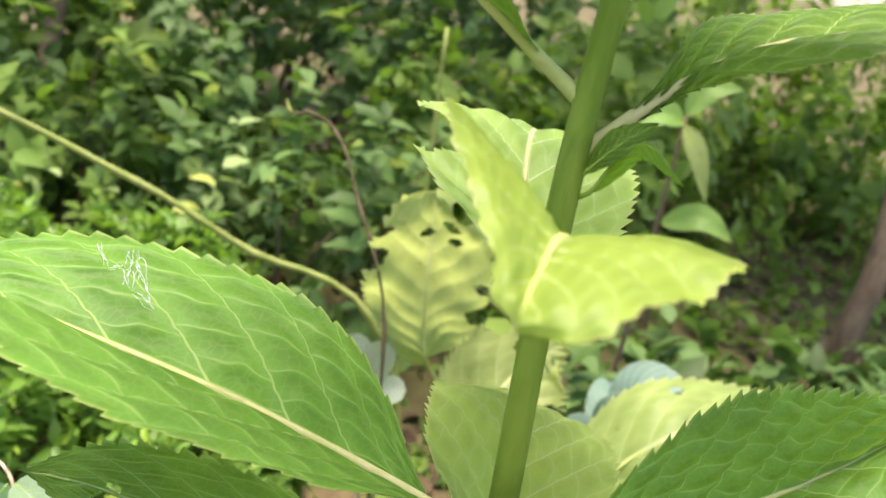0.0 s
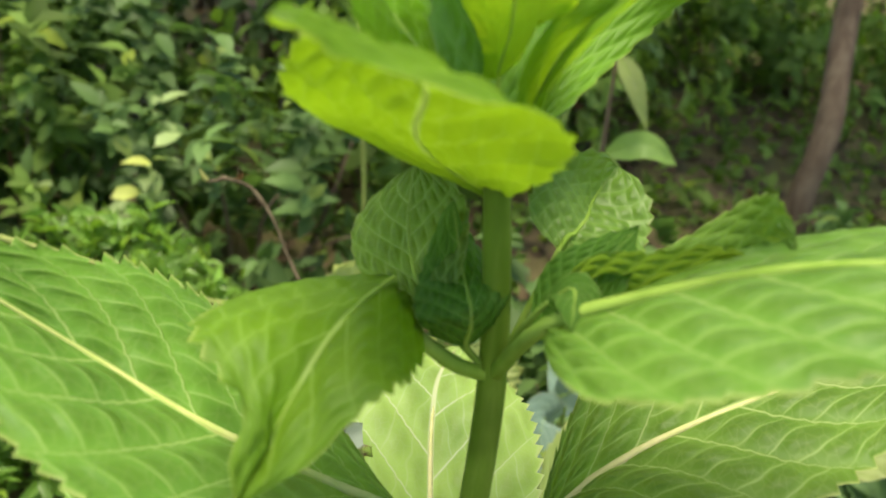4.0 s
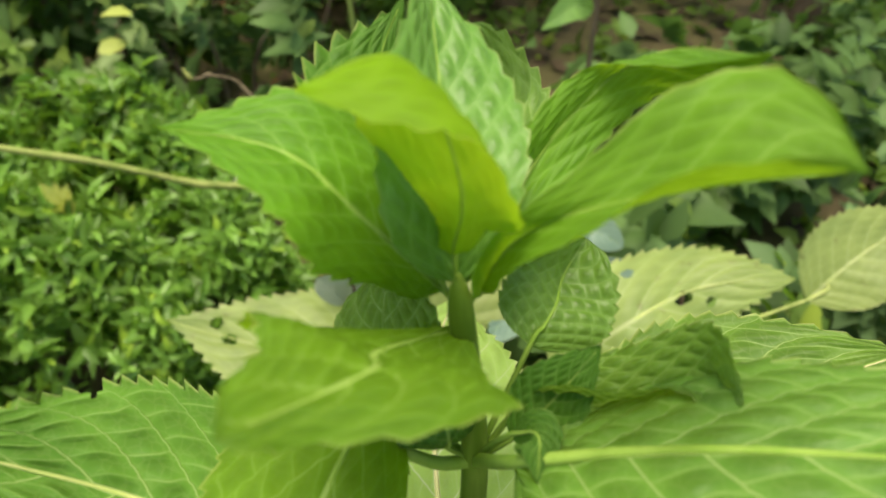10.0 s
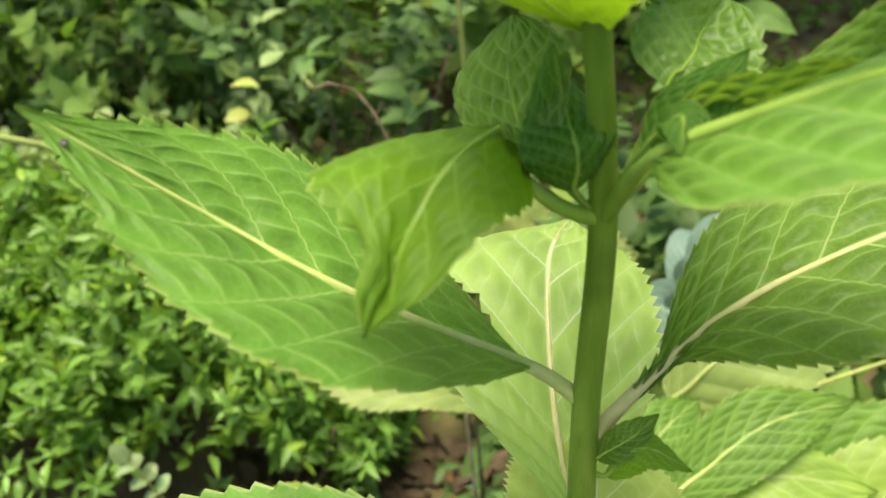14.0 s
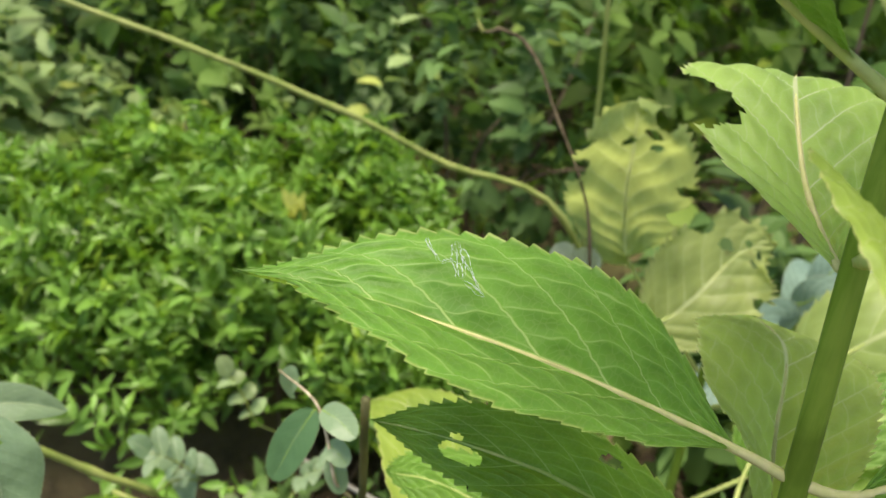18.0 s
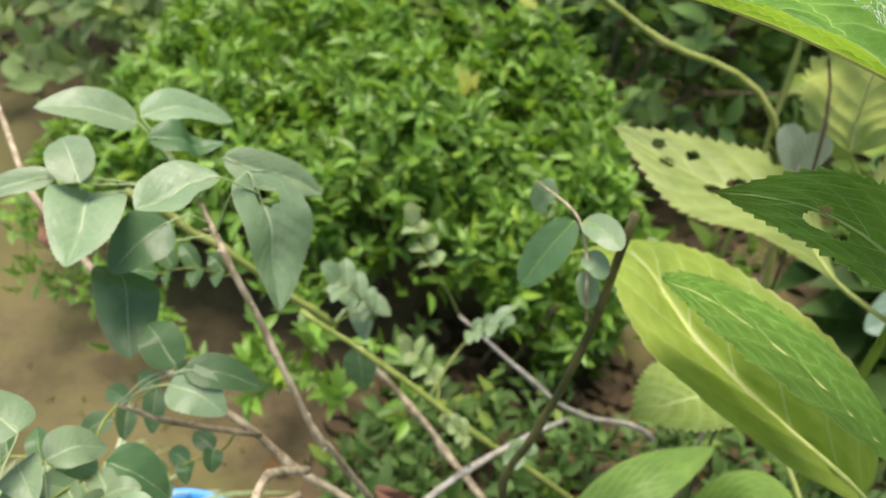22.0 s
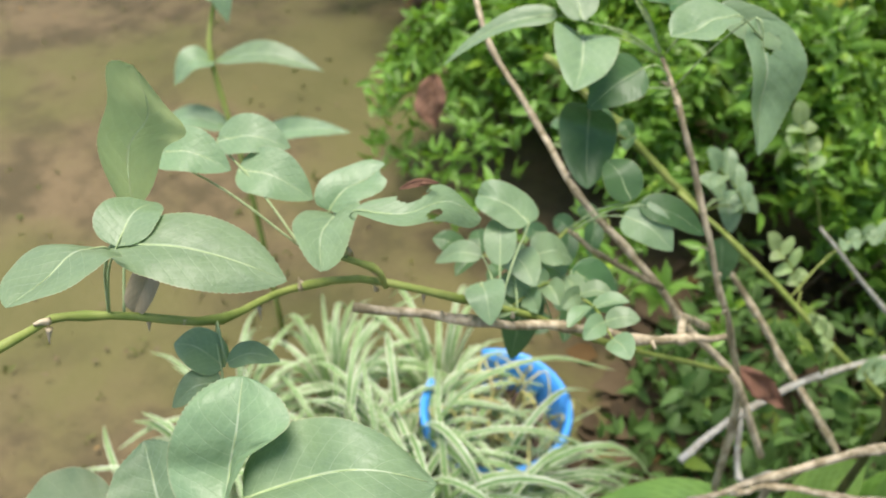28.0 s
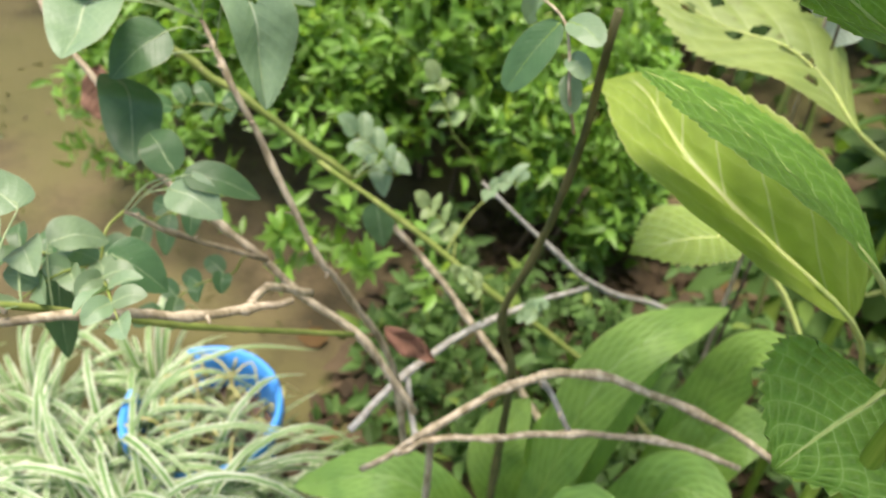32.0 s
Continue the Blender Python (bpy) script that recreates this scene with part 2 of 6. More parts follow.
M_HYD_CRINKLE = veined_leaf("hydrangea_leaf_crinkled", (0.12, 0.25, 0.04), (0.34, 0.48, 0.16), (0.30, 0.56, 0.04), trans=0.33, netmix=0.4, spec=0.3, rough=0.42, relief=0.45, net_relief=0.3, rungs=4.5, linemix=0.6)
# pale green, raised further so that leaves under others look lit through
M_HYD_PALE_LIT = veined_leaf("hydrangea_leaf_pale_lit", (0.29, 0.44, 0.115), (0.66, 0.70, 0.46), (0.68, 0.90, 0.2), trans=0.55, relief=0.4, netmix=0.3)
M_STEM = bark("hydrangea_stem", (0.105, 0.19, 0.018), (0.17, 0.26, 0.036), 110.0, 0.5, 0.4, 0.0006, 0.06, 0.12)
M_RIB = bark("hydrangea_midrib", (0.32, 0.41, 0.115), (0.40, 0.45, 0.16), 160.0, 0.6, 0.25, 0.0004, 0.25, 0.1)
M_RIB_BUFF = bark("hydrangea_midrib_buff", (0.38, 0.40, 0.155), (0.46, 0.44, 0.21), 160.0, 0.6, 0.25, 0.0004, 0.25, 0.1)
M_RIB_ROSE = bark("rose_midrib", (0.26, 0.36, 0.17), (0.33, 0.41, 0.21), 160.0, 0.55, 0.2, 0.0004, 0.25, 0.15)
M_RIB_GREEN = bark("young_midrib", (0.16, 0.29, 0.035), (0.22, 0.34, 0.06), 120.0, 0.55, 0.2, 0.0004, 0.25, 0.08)
M_CANE = bark("green_cane", (0.16, 0.22, 0.045), (0.24, 0.28, 0.08), 70.0, 0.5, 0.3, 0.001, 0.2)
M_DRYCANE = bark("dry_cane", (0.21, 0.175, 0.10), (0.50, 0.43, 0.30), 110.0, 0.8, 0.6, 0.0015)
M_GREYCANE = bark("grey_cane", (0.38, 0.38, 0.33), (0.20, 0.19, 0.15), 80.0, 0.85, 0.6, 0.0015, 0.8)
M_TWIG = bark("brown_twig", (0.05, 0.04, 0.02), (0.13, 0.105, 0.06), 110.0, 0.85, 0.6, 0.001)
M_STUB = bark("dark_stub", (0.05, 0.062, 0.02), (0.115, 0.11, 0.04), 80.0, 0.6, 0.4, 0.001)
M_BARK = bark("tree_bark", (0.115, 0.08, 0.05), (0.19, 0.145, 0.09), 30.0, 0.9, 0.8, 0.006)


# ---- builders ----
def V(*a):
    return Vector(a[0] if len(a) == 1 else a)


def part(name, mesh, mat, parent, label="", at=(0, 0, 0), kind=""):
    """A mesh as one object under a thing or a part."""
    if isinstance(mesh, bmesh.types.BMesh):
        me = bpy.data.meshes.new(name)
        mesh.to_mesh(me)
        mesh.free()
        mesh = me
    if mat and not mesh.materials:
        mesh.materials.append(mat)
    ob = new(name, mesh)
    ob.parent, ob.location = parent, at
    return tagged(ob, label, kind=kind)


def thing(name, at, label, category, group=""):
    ob = new(name)
    ob.location, ob.empty_display_size = at, 0.02
    return tagged(ob, label, category, group)


def spline(pts, n):
    """Catmull-Rom through pts, n + 1 samples."""
    p = [np.array(q, float) for q in pts]
    p = [2 * p[0] - p[1], *p, 2 * p[-1] - p[-2]]
    out = []
    for i in range(n + 1):
        x = i / n * (len(p) - 3)
        k = min(int(x), len(p) - 4)
        f = x - k
        a, b, c, d = p[k:k + 4]
        out.append(0.5 * (2 * b + (c - a) * f + (2 * a - 5 * b + 4 * c - d) * f * f + (3 * b - a - 3 * c + d) * f ** 3))
    return np.array(out)


def mesh_of(name, verts, faces, mat=None, smooth=True):
    me = bpy.data.meshes.new(name)
    me.from_pydata([tuple(map(float, v)) for v in verts], [], faces)
    if smooth:
        me.polygons.foreach_set("use_smooth", [True] * len(me.polygons))
    if mat:
        me.materials.append(mat)
    me.update()
    return me


def tube(name, pts, radii, sides=8, seg=6, mat=None, knots=0.0, seed=0):
    """A round, tapered, capped tube along a smooth line."""
    rng = random.Random(seed)
    n = max(2, seg * (len(pts) - 1))
    line = spline(pts, n)
    rad = np.interp(np.linspace(0, len(radii) - 1, n + 1), range(len(radii)), radii)
    verts, faces = [], []
    if knots:
        o = rng.uniform(0, 40)
        for i in range(1, n):
            line[i] += rad[i] * 3.0 * knots * np.array((noise.noise((i * 0.35, o, 0)), noise.noise((i * 0.35, o, 9)), noise.noise((i * 0.35, o, 19))))
    ref = np.array((0.31, 0.77, 0.56))
    for i, c in enumerate(line):
        t = line[min(i + 1, n)] - line[max(i - 1, 0)]
        t = t / (np.linalg.norm(t) + 1e-9)
        a = np.cross(t, ref)
        a /= np.linalg.norm(a) + 1e-9
        b = np.cross(t, a)
        r = rad[i] * (1 + knots * (0.9 if i % seg == 0 and 0 < i < n else rng.uniform(-0.25, 0.25)))
        for k in range(sides):
            w = 2 * math.pi * k / sides
            verts.append(c + r * (a * math.cos(w) + b * math.sin(w)))
    for i in range(n):
        for k in range(sides):
            j = (k + 1) % sides
            faces.append((i * sides + k, i * sides + j, (i + 1) * sides + j, (i + 1) * sides + k))
    faces.append(tuple(range(sides))[::-1])
    faces.append(tuple(n * sides + k for k in range(sides)))
    return mesh_of(name, verts, faces, mat)


def blade(name, pts, width, up, mat, fold=0.2, curl=0.0, teeth=24, depth=0.11, quilt=0.05, rows=8.0, shape=(0.78, 1.12), wave=0.05, twist=0.0, holes=(), nv=7, seg=3, seed=0, sides=(1, 1), base=0.0):
    """A leaf blade along a midrib line: toothed edge, sides folded up from the midrib, curled edges, quilted between the side veins, eaten holes as (u, v, du, dv)."""
    rng = random.Random(seed)
    n = max(8, teeth * seg)
    line = spline(pts, n)
    length = float(np.sum(np.linalg.norm(np.diff(line, axis=0), axis=1)))
    up = np.array(up, float)
    a, b = shape
    peak = (a / (a + b)) ** a * (b / (a + b)) ** b
    verts, uvs, mets = [], [], []
    o1, o2 = rng.uniform(0, 50), rng.uniform(0, 50)
    s = 0.0
    for i in range(n + 1):
        u = i / n
        if i:
            s += float(np.linalg.norm(line[i] - line[i - 1]))
        t = line[min(i + 1, n)] - line[max(i - 1, 0)]
        t = t / np.linalg.norm(t)
        side = np.cross(t, up)
        side /= np.linalg.norm(side)
        nor = np.cross(side, t)
        if twist:
            w = twist * u
            side, nor = side * math.cos(w) + nor * math.sin(w), nor * math.cos(w) - side * math.sin(w)
        half = width * (max(base * (1 - u) ** 3, (u ** a) * ((1 - u) ** b) / peak))
        tooth = depth * ((i % seg) / seg - 0.3) * (1 if 0.06 < u < 0.97 else 0.3)
        for j in range(-nv, nv + 1):
            v = j / nv
            av = abs(v)
            hw = half * sides[0 if v < 0 else 1]
            k = 1.0
            rim = tooth * width * (0.85 + 0.5 * noise.noise((u * 14, o1, v))) * min(1, 2.2 * half / width) * (1 if v > 0 else -1) if abs(j) == nv else 0.0
            ph = (u ** 0.88 - 0.26 * av - 0.03 * av * av + 0.006 + (0.045 if v > 0 else 0)) * rows
            lump = (abs(math.cos(math.pi * ph)) ** 0.85 - 0.55) * quilt * width * min(1, av * 5) * (1 - 0.6 * av ** 3)
            lump += noise.noise((u * 5 + o1, v * 1.6 + o2, 0.3)) * wave * width * (0.3 + av)
            p = line[i] + side * (rim + hw * v * k * math.cos(fold * (0.6 + 0.4 * (1 - u)))) + nor * (hw * av * math.sin(fold) - curl * hw * av * av + lump)
            p = p + t * (tooth * width * 0.6 if abs(j) == nv else 0)
            verts.append(p)
            uvs.append((v * 0.5 + 0.5, u))
            mets.append((v * half, s))
    m = 2 * nv + 1
    faces = []
    for i in range(n):
        for j in range(m - 1):
            uu, vv = (i + 0.5) / n, (j + 0.5) / (m - 1) * 2 - 1
            if any(((uu - h[0]) / h[2]) ** 2 + ((vv - h[1]) / h[3]) ** 2 < 1 + 0.35 * noise.noise((uu * 30, vv * 9, h[0] * 9)) for h in holes):
                continue
            faces.append((i * m + j, i * m + j + 1, (i + 1) * m + j + 1, (i + 1) * m + j))
    me = mesh_of(name, verts, faces, mat)
    idx = np.zeros(len(me.loops), int)
    me.loops.foreach_get("vertex_index", idx)
    for lname, data in (("leaf", uvs), ("metric", mets)):
        me.uv_layers.new(name=lname).data.foreach_set("uv", np.array(data, float)[idx].ravel())
    return me, line


def leaf(plant, root, pts, width, up, mat, rib=M_RIB, label="", petiole=None, ribr=0.0014, name="leaf", **kw):
    """A leaf under a plant: blade, and its midrib with the petiole as a part of it. pts in the world."""
    at = np.array(root)
    p0 = np.array(pts[0])
    me, line = blade(name, [np.array(p) - p0 for p in pts], width, up, mat, **kw)
    ob = part(name, me, None, plant, label, tuple(p0 - at))
    n = len(line) - 1
    ribs = [np.array(q) - p0 for q in (petiole or [])] + [line[int(n * f)] for f in (0.0, 0.2, 0.4, 0.6, 0.8, 0.96)]
    m = len(petiole or [])
    big = 1.4 if ribr >= 0.0011 else 1.0
    rad = [ribr * 1.25 * big] * m + [ribr * f for f in (0.95 * big, 0.62 * big ** 1.2, 0.46 * big ** 0.8, 0.36, 0.25, 0.12)]
    drop = np.array(up, float) / np.linalg.norm(up)
    ribs = ribs[:m] + [q - drop * r * 0.45 for q, r in zip(ribs[m:], rad[m:])]
    part("midrib", tube("midrib", ribs, rad, 6, 4), rib, ob)
    return ob


def formed(name, mid, sides, shape, mat, teeth=24, depth=0.11, quilt=0.07, rows=8.0, wave=0.04, belly=0.05, holes=(), nv=8, seg=3, seed=0):
    """A leaf blade on a midrib of four points; sides: the half widths towards the one edge near the base and near the tip, then towards the other edge. Toothed, quilted between the side veins, eaten holes as (u, v, du, dv)."""
    rng = random.Random(seed)
    n = max(8, teeth * seg)
    line = spline(mid, n)
    a1, a2, b1, b2 = (np.array(q, float) for q in sides)
    width = float(np.mean([np.linalg.norm(q) for q in (a1, a2, b1, b2)]))
    a, b = shape
    peak = (a / (a + b)) ** a * (b / (a + b)) ** b
    o1, o2 = rng.uniform(0, 50), rng.uniform(0, 50)
    verts, uvs, mets = [], [], []
    s = 0.0
    flip = None
    for i in range(n + 1):
        u = i / n
        if i:
            s += float(np.linalg.norm(line[i] - line[i - 1]))
        t = line[min(i + 1, n)] - line[max(i - 1, 0)]
        t = t / np.linalg.norm(t)
        half = (u ** a) * ((1 - u) ** b) / peak
        k = min(max((u - 0.3) / 0.4, -0.4), 1.5)
        va, vb = a1 * (1 - k) + a2 * k, b1 * (1 - k) + b2 * k
        na, nb = np.cross(va, t), np.cross(t, vb)
        na, nb = na / (np.linalg.norm(na) + 1e-9), nb / (np.linalg.norm(nb) + 1e-9)
        if flip is None:
            flip = 1.0 if (np.cross(np.array(b1) - np.array(a1), np.array(mid[2]) - np.array(mid[0])))[2] < 0 else -1.0
        tooth = depth * ((i % seg) / seg - 0.3) * (1 if 0.06 < u < 0.97 else 0.3)
        for j in range(-nv, nv + 1):
            v = j / nv
            av = abs(v)
            vec, nor = (va, na) if j < 0 else (vb, nb)
            nor = nor * flip if j else (na + nb) * 0.5 * flip
            rim = 0.0
            if abs(j) == nv:
                rim = tooth * width * (0.85 + 0.5 * noise.noise((u * 14, o1, v))) * min(1, 2.2 * half) / (np.linalg.norm(vec) + 1e-9)
            ph = (u ** 0.88 - 0.26 * av - 0.03 * av * av + 0.006 + (0.045 if v > 0 else 0)) * rows
            lump = (abs(math.cos(math.pi * ph)) ** 0.85 - 0.55) * quilt * width * min(1, av * 5) * (1 - 0.6 * av ** 3) * min(1, half * 2)
            lump += noise.noise((u * 5 + o1, v * 1.6 + o2, 0.3)) * wave * width * (0.3 + av) + belly * width * half * 4 * av * (1 - av)
            q = line[i] + vec * (half * av + rim) + nor * lump
            if abs(j) == nv:
                q = q + t * tooth * width * 0.6
            verts.append(q)
            uvs.append((v * 0.5 + 0.5, u))
            mets.append((v * half * width, s))
    m = 2 * nv + 1
    faces = []
    for i in range(n):
        for j in range(m - 1):
            uu, vv = (i + 0.5) / n, (j + 0.5) / (m - 1) * 2 - 1
            if any(((uu - h[0]) / h[2]) ** 2 + ((vv - h[1]) / h[3]) ** 2 < 1 + 0.35 * noise.noise((uu * 30, vv * 9, h[0] * 9)) for h in holes):
                continue
            faces.append((i * m + j, i * m + j + 1, (i + 1) * m + j + 1, (i + 1) * m + j))
    me = mesh_of(name, verts, faces, mat)
    idx = np.zeros(len(me.loops), int)
    me.loops.foreach_get("vertex_index", idx)
    for lname, data in (("leaf", uvs), ("metric", mets)):
        me.uv_layers.new(name=lname).data.foreach_set("uv", np.array(data, float)[idx].ravel())
    return me, line


def set_leaf(plant, root, mid, sides, shape, mat, rib=M_RIB, label="", petiole=None, ribr=0.0014, **kw):
    """A formed leaf under a plant, with its midrib and petiole as a part of it. All in the world."""
    p0 = np.array(mid[0])
    me, line = formed("leaf", [np.array(q) - p0 for q in mid], sides, shape, mat, **kw)
    ob = part("leaf", me, None, plant, label, tuple(p0 - np.array(root)))
    n = len(line) - 1
    stalk = [np.array(q) - p0 for q in (petiole or [])]
    m = len(stalk)
    ribs = stalk + [line[int(n * f)] for f in (0.0, 0.2, 0.4, 0.6, 0.8, 0.96)]
    big = 1.4 if ribr >= 0.0011 else 1.0
    rad = [ribr * 1.25 * big] * m + [ribr * f for f in (0.95 * big, 0.72 * big ** 1.2, 0.58 * big ** 0.9, 0.46, 0.32, 0.12)]
    part("midrib", tube("midrib", ribs, rad, 6, 4), rib, ob)
    return ob


LEAF_V = np.array([(0, 0, 0), (-0.27, 0.27, 0.09), (0, 0.30, 0), (0.27, 0.27, 0.09), (-0.25, 0.58, 0.05), (0, 0.62, -0.03), (0.25, 0.58, 0.05), (0, 1.0, -0.15)])
LEAF_F = [(0, 2, 1), (0, 3, 2), (1, 2, 5, 4), (2, 3, 6, 5), (4, 5, 7), (5, 6, 7)]


def leaves_mesh(name, pos, way, up, length, ratio, mat):
    """Many small folded leaves as one mesh."""
    pos, way, up = (np.asarray(x, float) for x in (pos, way, up))
    way /= np.linalg.norm(way, axis=1)[:, None] + 1e-9
    side = np.cross(way, up)
    side /= np.linalg.norm(side, axis=1)[:, None] + 1e-9
    nor = np.cross(side, way)
    length = np.asarray(length)[:, None, None]
    v = pos[:, None] + length * (LEAF_V[None, :, :1] * ratio * side[:, None] + LEAF_V[None, :, 1:2] * way[:, None] + LEAF_V[None, :, 2:] * nor[:, None])
    k = len(LEAF_V)
    faces = [tuple(i * k + q for q in f) for i in range(len(pos)) for f in LEAF_F]
    return mesh_of(name, v.reshape(-1, 3), faces, mat)


def shrub(name, at, size, count, leaf_len, mat, label, category="shrub", ratio=0.9, stems=9, seed=1, droop=0.2, twigcol=M_BARK, shell=0.5, tufts=0):
    """A shrub: stems from the ground and a crown of many leaves in tufts along twigs."""
    rng = np.random.default_rng(seed)
    root = thing(name, at, label, category)
    sx, sy, sz = size
    tufts = tufts or max(12, count // 14)
    d = rng.normal(size=(tufts, 3))
    d /= np.linalg.norm(d, axis=1)[:, None]
    d[:, 2] = np.abs(d[:, 2]) * 1.1 - 0.25
    r = rng.uniform(shell, 1.0, tufts) * (1 + 0.22 * np.sin(d[:, 0] * 7 + seed) * np.cos(d[:, 1] * 6))
    c = d * r[:, None] * np.array((sx, sy, sz * 0.75)) + np.array((0, 0, sz * 0.32))
    c[:, 2] = np.maximum(c[:, 2], 0.03 + 0.03 * rng.random(tufts))
    per = count // tufts
    axis = d + np.array((0, 0, 0.55)) + rng.normal(0, 0.35, (tufts, 3))
    axis /= np.linalg.norm(axis, axis=1)[:, None]
    w = rng.normal(size=(tufts, per, 3))
    w -= (w * axis[:, None]).sum(2)[..., None] * axis[:, None] * 0.7
    w /= np.linalg.norm(w, axis=2)[..., None]
    way = w + axis[:, None] * 0.45 - np.array((0, 0, droop))
    along = rng.uniform(-1.6, 1.0, (tufts, per, 1)) * leaf_len
    pos = c[:, None] + axis[:, None] * along
    up = axis[:, None] + rng.normal(0, 0.25, (tufts, per, 3)) + np.array((0, 0, 0.4))
    ln = leaf_len * rng.uniform(0.55, 1.15, (tufts, per)) * rng.uniform(0.8, 1.2, (tufts, 1))
    part("foliage", leaves_mesh("foliage", pos.reshape(-1, 3), way.reshape(-1, 3), up.reshape(-1, 3), ln.ravel(), ratio, mat), None, root, kind="stuff")
    pick = rng.choice(tufts, min(stems, tufts), replace=False)
    for k in pick:
        e = c[k]
        b = np.array((e[0] * 0.25, e[1] * 0.25, 0))
        m = (b + e) / 2 + np.array((0, 0, 0.12 * sz)) + rng.normal(0, 0.03, 3) * sz
        part("stem", tube("stem", [b, m, e], [0.007 * sz + 0.003, 0.004, 0.0015], 5, 4), twigcol, root)
    return root


# ---- ground ----
def soil():
    n = Nodes("mossy_soil")
    co = n.node("TexCoord").outputs["Object"]
    big = n.noise(co, 1.6, 4.0)
    mid = n.noise(co, 5.0, 6.0, 0.7)
    fine = n.noise(co, 90.0, 4.0, 0.7)
    c = n.mix(n.ramp(mid, 0.38, 0.62), (0.073, 0.060, 0.030), (0.142, 0.108, 0.057))
    moss = n.ramp(n.math("ADD", n.math("MULTIPLY", big, 0.7), n.math("MULTIPLY", mid, 0.3)), 0.43, 0.58, 0.0, 0.8)
    c = n.mix(moss, c, n.mix(fine, (0.085, 0.088, 0.026), (0.125, 0.12, 0.045)))
    c = n.mix(n.ramp(fine, 0.6, 0.75, 0.0, 0.6), c, (0.06, 0.042, 0.028))
    return n.surface(c, 0.9, n.math("ADD", fine, n.math("MULTIPLY", mid, 2.0)), 0.7, 0.006, 0.2)


def ground_sheet():
    n = 60
    verts, faces = [], []
    for i in range(n + 1):
        for j in range(n + 1):
            a, b = 2 * i / n - 1, 2 * j / n - 1
            x, y = 9 * a * abs(a) ** 1.3 + 290 * a ** 9, 9 * b * abs(b) ** 1.3 + 290 * b ** 9
            z = 0.025 * noise.noise((x * 1.3, y * 1.3, 4)) if abs(x) + abs(y) < 30 else 0
            verts.append((x, y + 1, z))
    for i in range(n):
        for j in range(n):
            k = i * (n + 1) + j
            faces.append((k, k + n + 1, k + n + 2, k + 1))
    ob = new("ground", mesh_of("ground", verts, faces, soil()))
    tagged(ob, "bare brown garden soil with patches of green moss", "ground", kind="structure")


ground_sheet()

# ---- hydrangea, the main plant ----
HR = (0.047, 0.2, 0.0)
hydrangea = thing("hydrangea", HR, "tall green hydrangea with serrated leaves on one upright stem", "plant")
STEM = [(0.052, 0.2, 0.0), (0.051, 0.194, 0.45), (0.0488, 0.187, 0.86), (0.0461, 0.192, 0.955), (0.0436, 0.200, 1.042), (0.0446, 0.208, 1.089), (0.0478, 0.2165, 1.144), (0.0445, 0.222, 1.197), (0.044, 0.2235, 1.208)]
rel = lambda pts, r: [tuple(np.array(p) - np.array(r)) for p in pts]
part("stem", tube("stem", rel(STEM, HR), [0.0068, 0.006, 0.005, 0.0046, 0.0042, 0.0039, 0.0036, 0.003, 0.0007], 16, 8), M_STEM, hydrangea)
NA, NB, NC, ND, NT = STEM[6], STEM[5], STEM[4], STEM[3], STEM[7]
hl = lambda *a, **k: leaf(hydrangea, HR, *a, **k)
sl = lambda *a, **k: set_leaf(hydrangea, HR, *a, **k)
# top rosette
YG = dict(rib=M_RIB_GREEN, petiole=[NT], ribr=0.0006)
sl([(0.0416, 0.2278, 1.1983), (0.025, 0.2302, 1.2206), (0.0108, 0.2386, 1.2328), (-0.014, 0.2462, 1.2357)], [(0.005, 0.0195, 0.0036), (0.0099, 0.0335, 0.0127), (-0.008, -0.0122, -0.0026), (-0.0068, -0.0487, 0.0113)], (0.32, 1.40), M_HYD_YOUNG, teeth=12, depth=0.12, seed=1, **YG)
sl([(0.044, 0.2249, 1.2041), (0.0441, 0.2349, 1.2247), (0.0445, 0.2546, 1.2359), (0.0451, 0.2743, 1.2467)], [(-0.0164, -0.0056, 0.004), (-0.0118, -0.0067, 0.0116), (0.0159, -0.0034, 0.0026), (0.018, 0.0008, -0.0036)], (0.68, 0.81), M_HYD_CRINKLE, teeth=10, depth=0.13, quilt=0.025, seed=2, **YG)
sl([(0.0407, 0.2283, 1.2022), (0.036, 0.2576, 1.1966), (0.0322, 0.2821, 1.2161), (0.0412, 0.2978, 1.2333)], [(-0.0239, 0.0058, 0.0288), (-0.016, 0.0069, 0.0151), (0.0316, 0.002, -0.0158), (0.0219, 0.0006, -0.0117)], (0.86, 1.40), M_HYD_DARK, teeth=12, depth=0.16, quilt=0.025, seed=3, **YG)
sl([(0.0461, 0.228, 1.2), (0.0489, 0.2577, 1.1981), (0.0617, 0.2842, 1.2017), (0.056, 0.2828, 1.2319)], [(-0.0246, 0.0025, -0.0038), (-0.023, 0.0027, -0.0041), (0.0254, 0.0003, 0.0035), (0.0188, 0.0141, 0.0016)], (0.86, 0.75), M_HYD_CRINKLE, teeth=12, depth=0.16, quilt=0.025, seed=4, **YG)
sl([(0.0482, 0.2258, 1.1988), (0.0668, 0.2525, 1.2127), (0.0894, 0.2576, 1.2346), (0.0997, 0.2249, 1.2546)], [(-0.0052, -0.0022, 0.0084), (-0.0108, 0.0035, -0.0039), (0.0102, -0.0048, -0.0005), (0.0037, -0.0043, -0.0094)], (0.84, 0.84), M_HYD_YOUNG, teeth=12, depth=0.13, seed=5, **YG)
